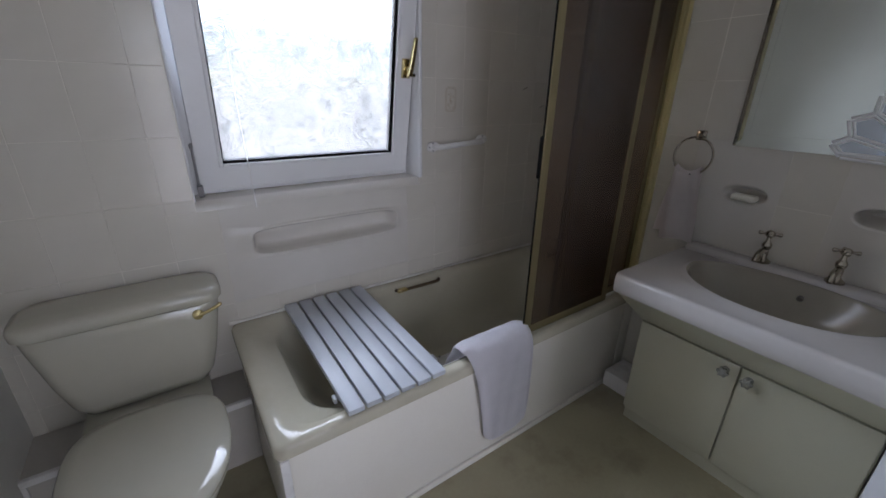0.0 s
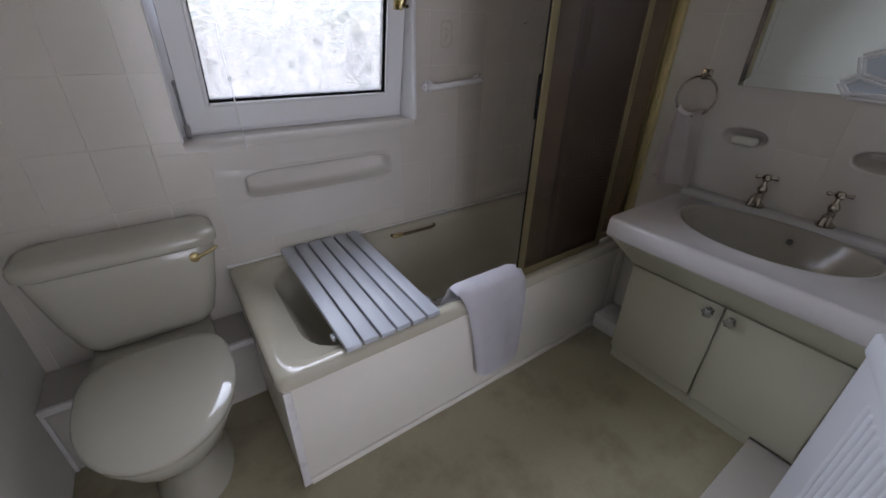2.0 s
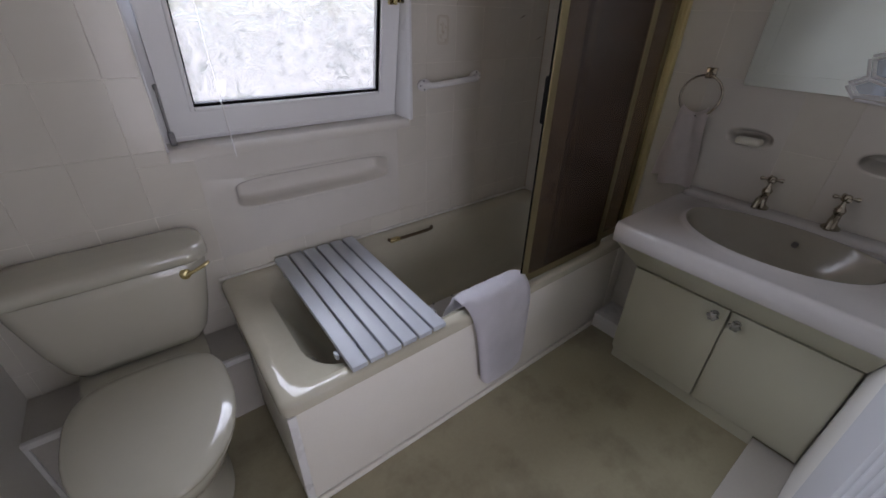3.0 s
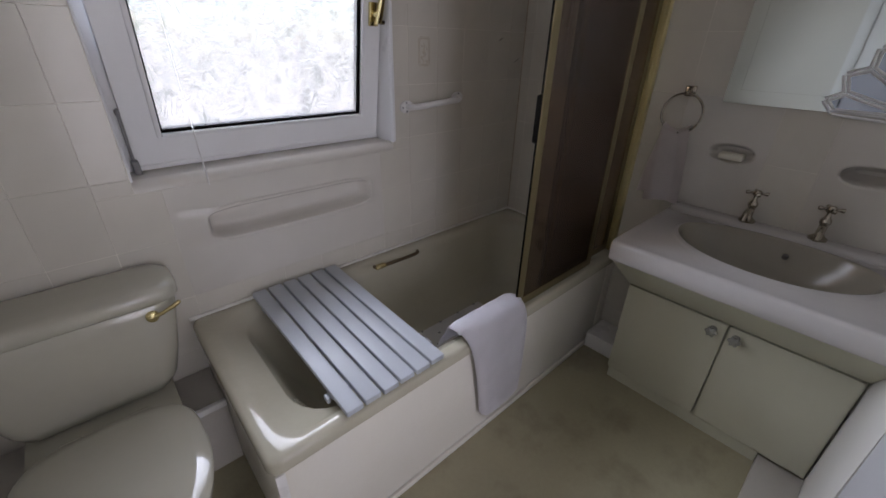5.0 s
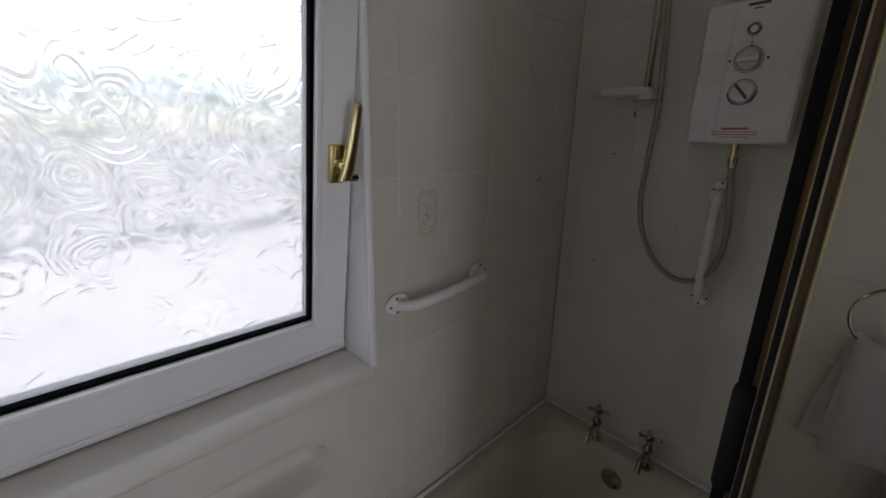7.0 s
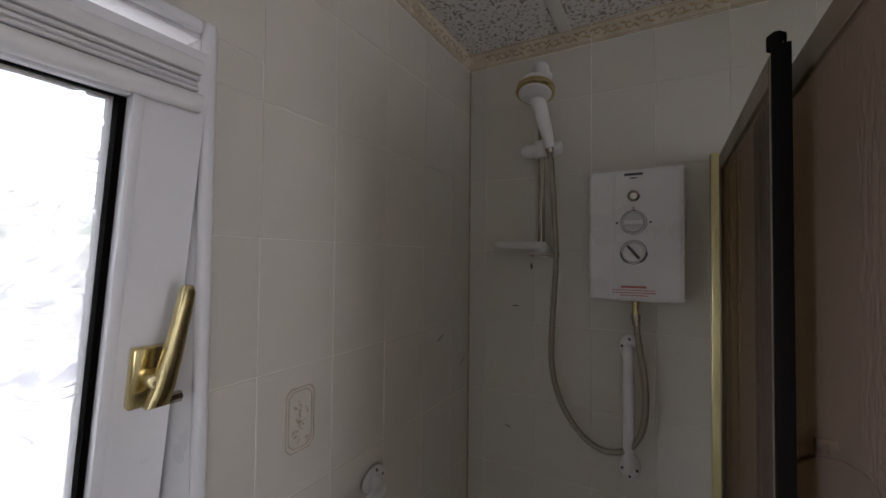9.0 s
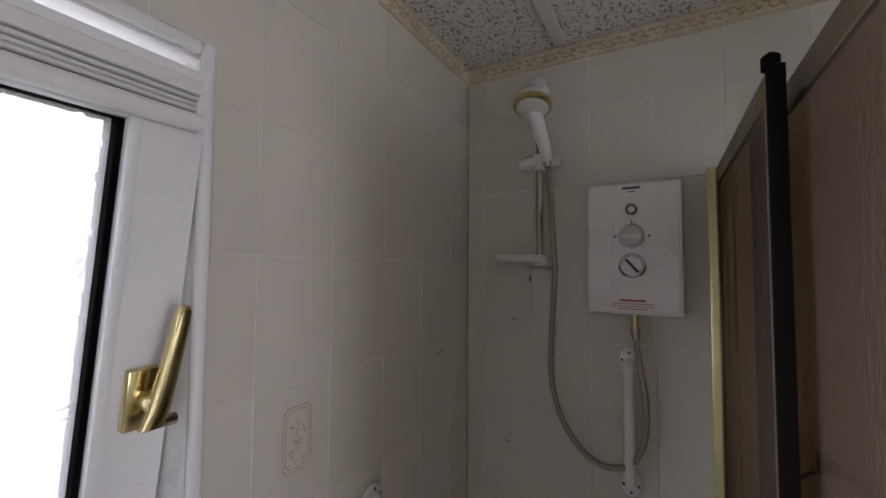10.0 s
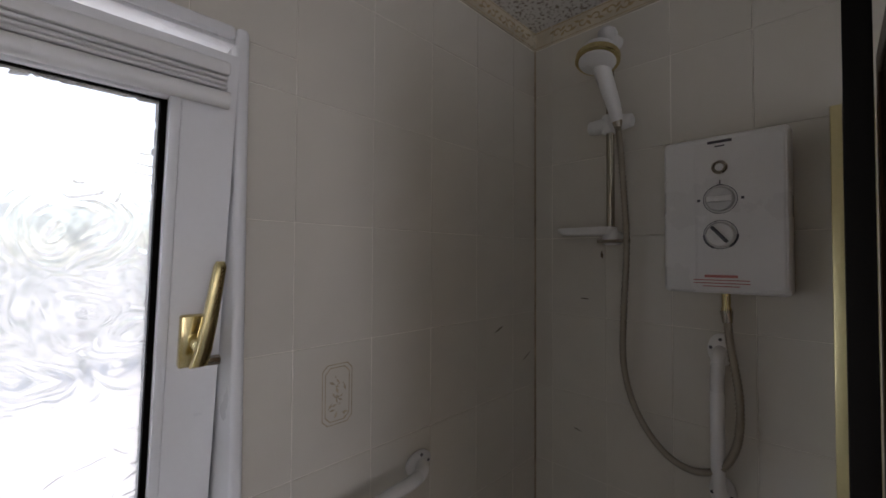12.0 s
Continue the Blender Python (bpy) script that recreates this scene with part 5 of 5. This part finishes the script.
def tile_mesh(w, h, axis):
    key = (round(w, 4), round(h, 4), axis)
    if key not in TILE_MESH:
        th, c = 0.0011, 0.0009
        if axis == "y":
            pts = [(0, 0, 0), (w, 0, 0), (w, 0, h), (0, 0, h), (c, -th, c), (w - c, -th, c), (w - c, -th, h - c), (c, -th, h - c)]
        else:
            pts = [(0, w, 0), (0, 0, 0), (0, 0, h), (0, w, h), (-th, w - c, c), (-th, c, c), (-th, c, h - c), (-th, w - c, h - c)]
        me = bpy.data.meshes.new("tile")
        me.from_pydata(pts, [], [(4, 5, 6, 7), (0, 1, 5, 4), (1, 2, 6, 5), (2, 3, 7, 6), (3, 0, 4, 7)])
        me.materials.append(TILE)
        TILE_MESH[key] = me
    return TILE_MESH[key]


def tile_wall(parent, axis, plane, u0, u1, v0, v1, ju, pu, jv, pv, skip, cut):
    """Tiles on joints, cut at the wall's ends and round the opening cut; skip: rectangles left free."""
    g_ = 0.0005
    ulines = [ju + k * pu for k in range(-20, 20) if u0 < ju + k * pu < u1]
    vlines = [jv + k * pv for k in range(-12, 12) if v0 < jv + k * pv < v1]
    us, vs = [u0, *ulines, u1], [v0, *vlines, v1]
    for a, b in zip(us, us[1:]):
        for c, d in zip(vs, vs[1:]):
            mu, mv = (a + b) / 2, (c + d) / 2
            if any(r[0] < mu < r[1] and r[2] < mv < r[3] for r in skip):
                continue
            pieces = [(a, b, c, d)]
            if cut and a < cut[1] and b > cut[0] and c < cut[3] and d > cut[2]:
                x0_, x1_, z0_, z1_ = cut
                pieces = []
                if c < z0_:
                    pieces.append((a, b, c, z0_))
                if d > z1_:
                    pieces.append((a, b, z1_, d))
                lo, hi = max(c, z0_), min(d, z1_)
                if a < x0_:
                    pieces.append((a, x0_, lo, hi))
                if b > x1_:
                    pieces.append((x1_, b, lo, hi))
            for (pa, pb, pc, pd) in pieces:
                if pb - pa < 0.012 or pd - pc < 0.012:
                    continue
                ob = new("tile", tile_mesh(pb - pa - 2 * g_, pd - pc - 2 * g_, axis))
                ob.location = (pa + g_, plane, pc + g_) if axis == "y" else (plane, pa + g_, pc + g_)
                tip = tile_rnd.uniform(-0.0028, 0.0028), tile_rnd.uniform(-0.0028, 0.0028)
                ob.rotation_euler = (tip[0], 0, tip[1]) if axis == "y" else (0, tip[0], tip[1])
                ob.parent = parent


BORDER_Z = 2.188
bead = bmesh.new()
tube(bead, [(WX1 - 0.0025, WY - 0.0025, BZ + 0.01), (WX1 - 0.0025, WY - 0.0025, BORDER_Z)], 0.0028, n=8)
part("corner_sealant", bead, CORNER, wall_east, "discoloured sealant bead in the corner")
WCUT = (WIN[0] - 0.001, WIN[1] + 0.001, SILL_FOOT, WIN[3] + 0.001)
tile_wall(wall_north, "y", WY, WX0, WX1, 0.0, BORDER_Z, TX, PX, TZ, PZ, [TRAY], WCUT)
tile_wall(wall_east, "x", WX1, AY, WY, 0.0, BORDER_Z, EX, EPX, TZ, PZ, [DISH_A, DISH_B], None)


def scroll(bm, o, flip, to):
    """One leafy scroll: a spiral ribbon and two leaves; to(u, v) gives the place."""
    for cu, dirn, turn in ((0.018, 1, 1), (0.056, -1, -1)):
        pts = []
        for i in range(15):
            a = i / 14 * 3.6 * math.pi / 2
            r = 0.013 * (1 - i / 20)
            pts.append((o + cu + dirn * r * math.cos(a), 0.027 + turn * flip * r * math.sin(a)))
        for (ua, va), (ub, vb) in zip(pts, pts[1:]):
            d = Vector((ub - ua, vb - va)).normalized()
            n = Vector((-d.y, d.x)) * 0.0019
            bm.faces.new([bm.verts.new(to(*q)) for q in ((ua - n.x, va - n.y), (ub - n.x, vb - n.y), (ub + n.x, vb + n.y), (ua + n.x, va + n.y))])
    for lu, lv, ang in ((0.036, 0.033, 40), (0.038, 0.019, -130), (0.006, 0.020, 200), (0.070, 0.034, 20)):
        a = radians(ang * flip)
        c, s = math.cos(a), math.sin(a)
        bm.faces.new([bm.verts.new(to(o + lu + x * c - y * s, lv + x * s + y * c)) for x, y in ((-0.009, 0), (0, -0.0042), (0.011, 0), (0, 0.0042))])


def borders(parent, axis, u0, u1, ju, pu):
    lines = [u0] + [ju + k * pu for k in range(-12, 12) if u0 < ju + k * pu < u1] + [u1]
    for a, b in zip(lines, lines[1:]):
        z0_, z1_ = BORDER_Z + 0.001, CZ - 0.0015
        bm = bmesh.new()
        if axis == "y":
            box(bm, a + 0.001, b - 0.001, WY - 0.0045, WY - 0.0002, z0_, z1_, r=0.0012, seg=1)
            to = lambda u, v: (a + u, WY - 0.0049, z0_ + v)
        else:
            box(bm, WX1 - 0.0045, WX1 - 0.0002, a + 0.001, b - 0.001, z0_, z1_, r=0.0012, seg=1)
            to = lambda u, v: (WX1 - 0.0049, a + u, z0_ + v)
        bt = part("border_tile", bm, BORDER, parent, "beige border tile", smooth=False)
        bm = bmesh.new()
        n = int((b - a - 0.004) / 0.074)
        for k in range(n):
            scroll(bm, 0.003 + k * (b - a) / max(n, 1), 1 if k % 2 == 0 else -1, to)
        for v0, v1 in ((0.0045, 0.0062), (0.0485, 0.0505)):
            w = b - a - 0.003
            bm.faces.new([bm.verts.new(to(*q)) for q in ((0.002, v0), (w, v0), (w, v1), (0.002, v1))])
        part("scroll_motif", bm, SCROLL, bt, "brown printed scrolls", smooth=False)


borders(wall_north, "y", WX0, WX1, TX, 2 * PX)
borders(wall_east, "x", AY, WY, EX, 2 * EPX)

# a decor tile's printed medallion beside the window
bm = bmesh.new()
DCX, DCZ, DPY = TX + PX / 2 + 0.004, 1.335, WY - 0.0026


def octagon(hu, hv, c):
    return [(hu, hv - c), (hu - c, hv), (-hu + c, hv), (-hu, hv - c), (-hu, -hv + c), (-hu + c, -hv), (hu - c, -hv), (hu, -hv + c)]


for (hu, hv) in ((0.030, 0.053), (0.0245, 0.0475)):
    A, B = octagon(hu, hv, 0.010), octagon(hu - 0.002, hv - 0.002, 0.0095)
    for i in range(8):
        j = (i + 1) % 8
        bm.faces.new([bm.verts.new((DCX + p[0], DPY, DCZ + p[1])) for p in (A[i], A[j], B[j], B[i])])
rnd = random.Random(3)
for i in range(26):
    u, v, a = rnd.gauss(0, 0.0075), rnd.gauss(0, 0.018), rnd.uniform(0, 6)
    c, s, L = math.cos(a), math.sin(a), rnd.uniform(0.003, 0.007)
    bm.faces.new([bm.verts.new((DCX + u + x * c - y * s, DPY, DCZ + v + x * s + y * c)) for x, y in ((-L, 0), (0, -L * 0.4), (L, 0), (0, L * 0.4))])
part("medallion", bm, DECOR, wall_north, "faded printed flower medallion", smooth=False)

# old screw holes and scuffs on the tiles
for nm, host, u, v, w, h, ang in (("scuff", "x", 1.418, 1.470, 0.013, 0.0022, 0), ("scuff", "x", 1.372, 1.585, 0.004, 0.013, 0), ("scuff", "x", 1.44, 1.12, 0.012, 0.002, 10), ("scuff", "y", 1.60, 1.39, 0.022, 0.003, 20), ("scuff", "y", 1.73, 1.30, 0.025, 0.002, 25)):
    bm = bmesh.new()
    c, s = math.cos(radians(ang)), math.sin(radians(ang))
    pts = [(-w, 0), (-w * 0.4, -h * 0.7), (w * 0.7, -h * 0.4), (w, h * 0.2), (w * 0.2, h)]
    pts = [(u + x * c - y * s, v + x * s + y * c) for x, y in pts]
    bm.faces.new([bm.verts.new((WX1 - 0.0027, p[0], p[1]) if host == "x" else (p[0], WY - 0.0027, p[1])) for p in pts])
    part(nm, bm, STAIN, wall_east if host == "x" else wall_north, "small dark scuff", smooth=False)
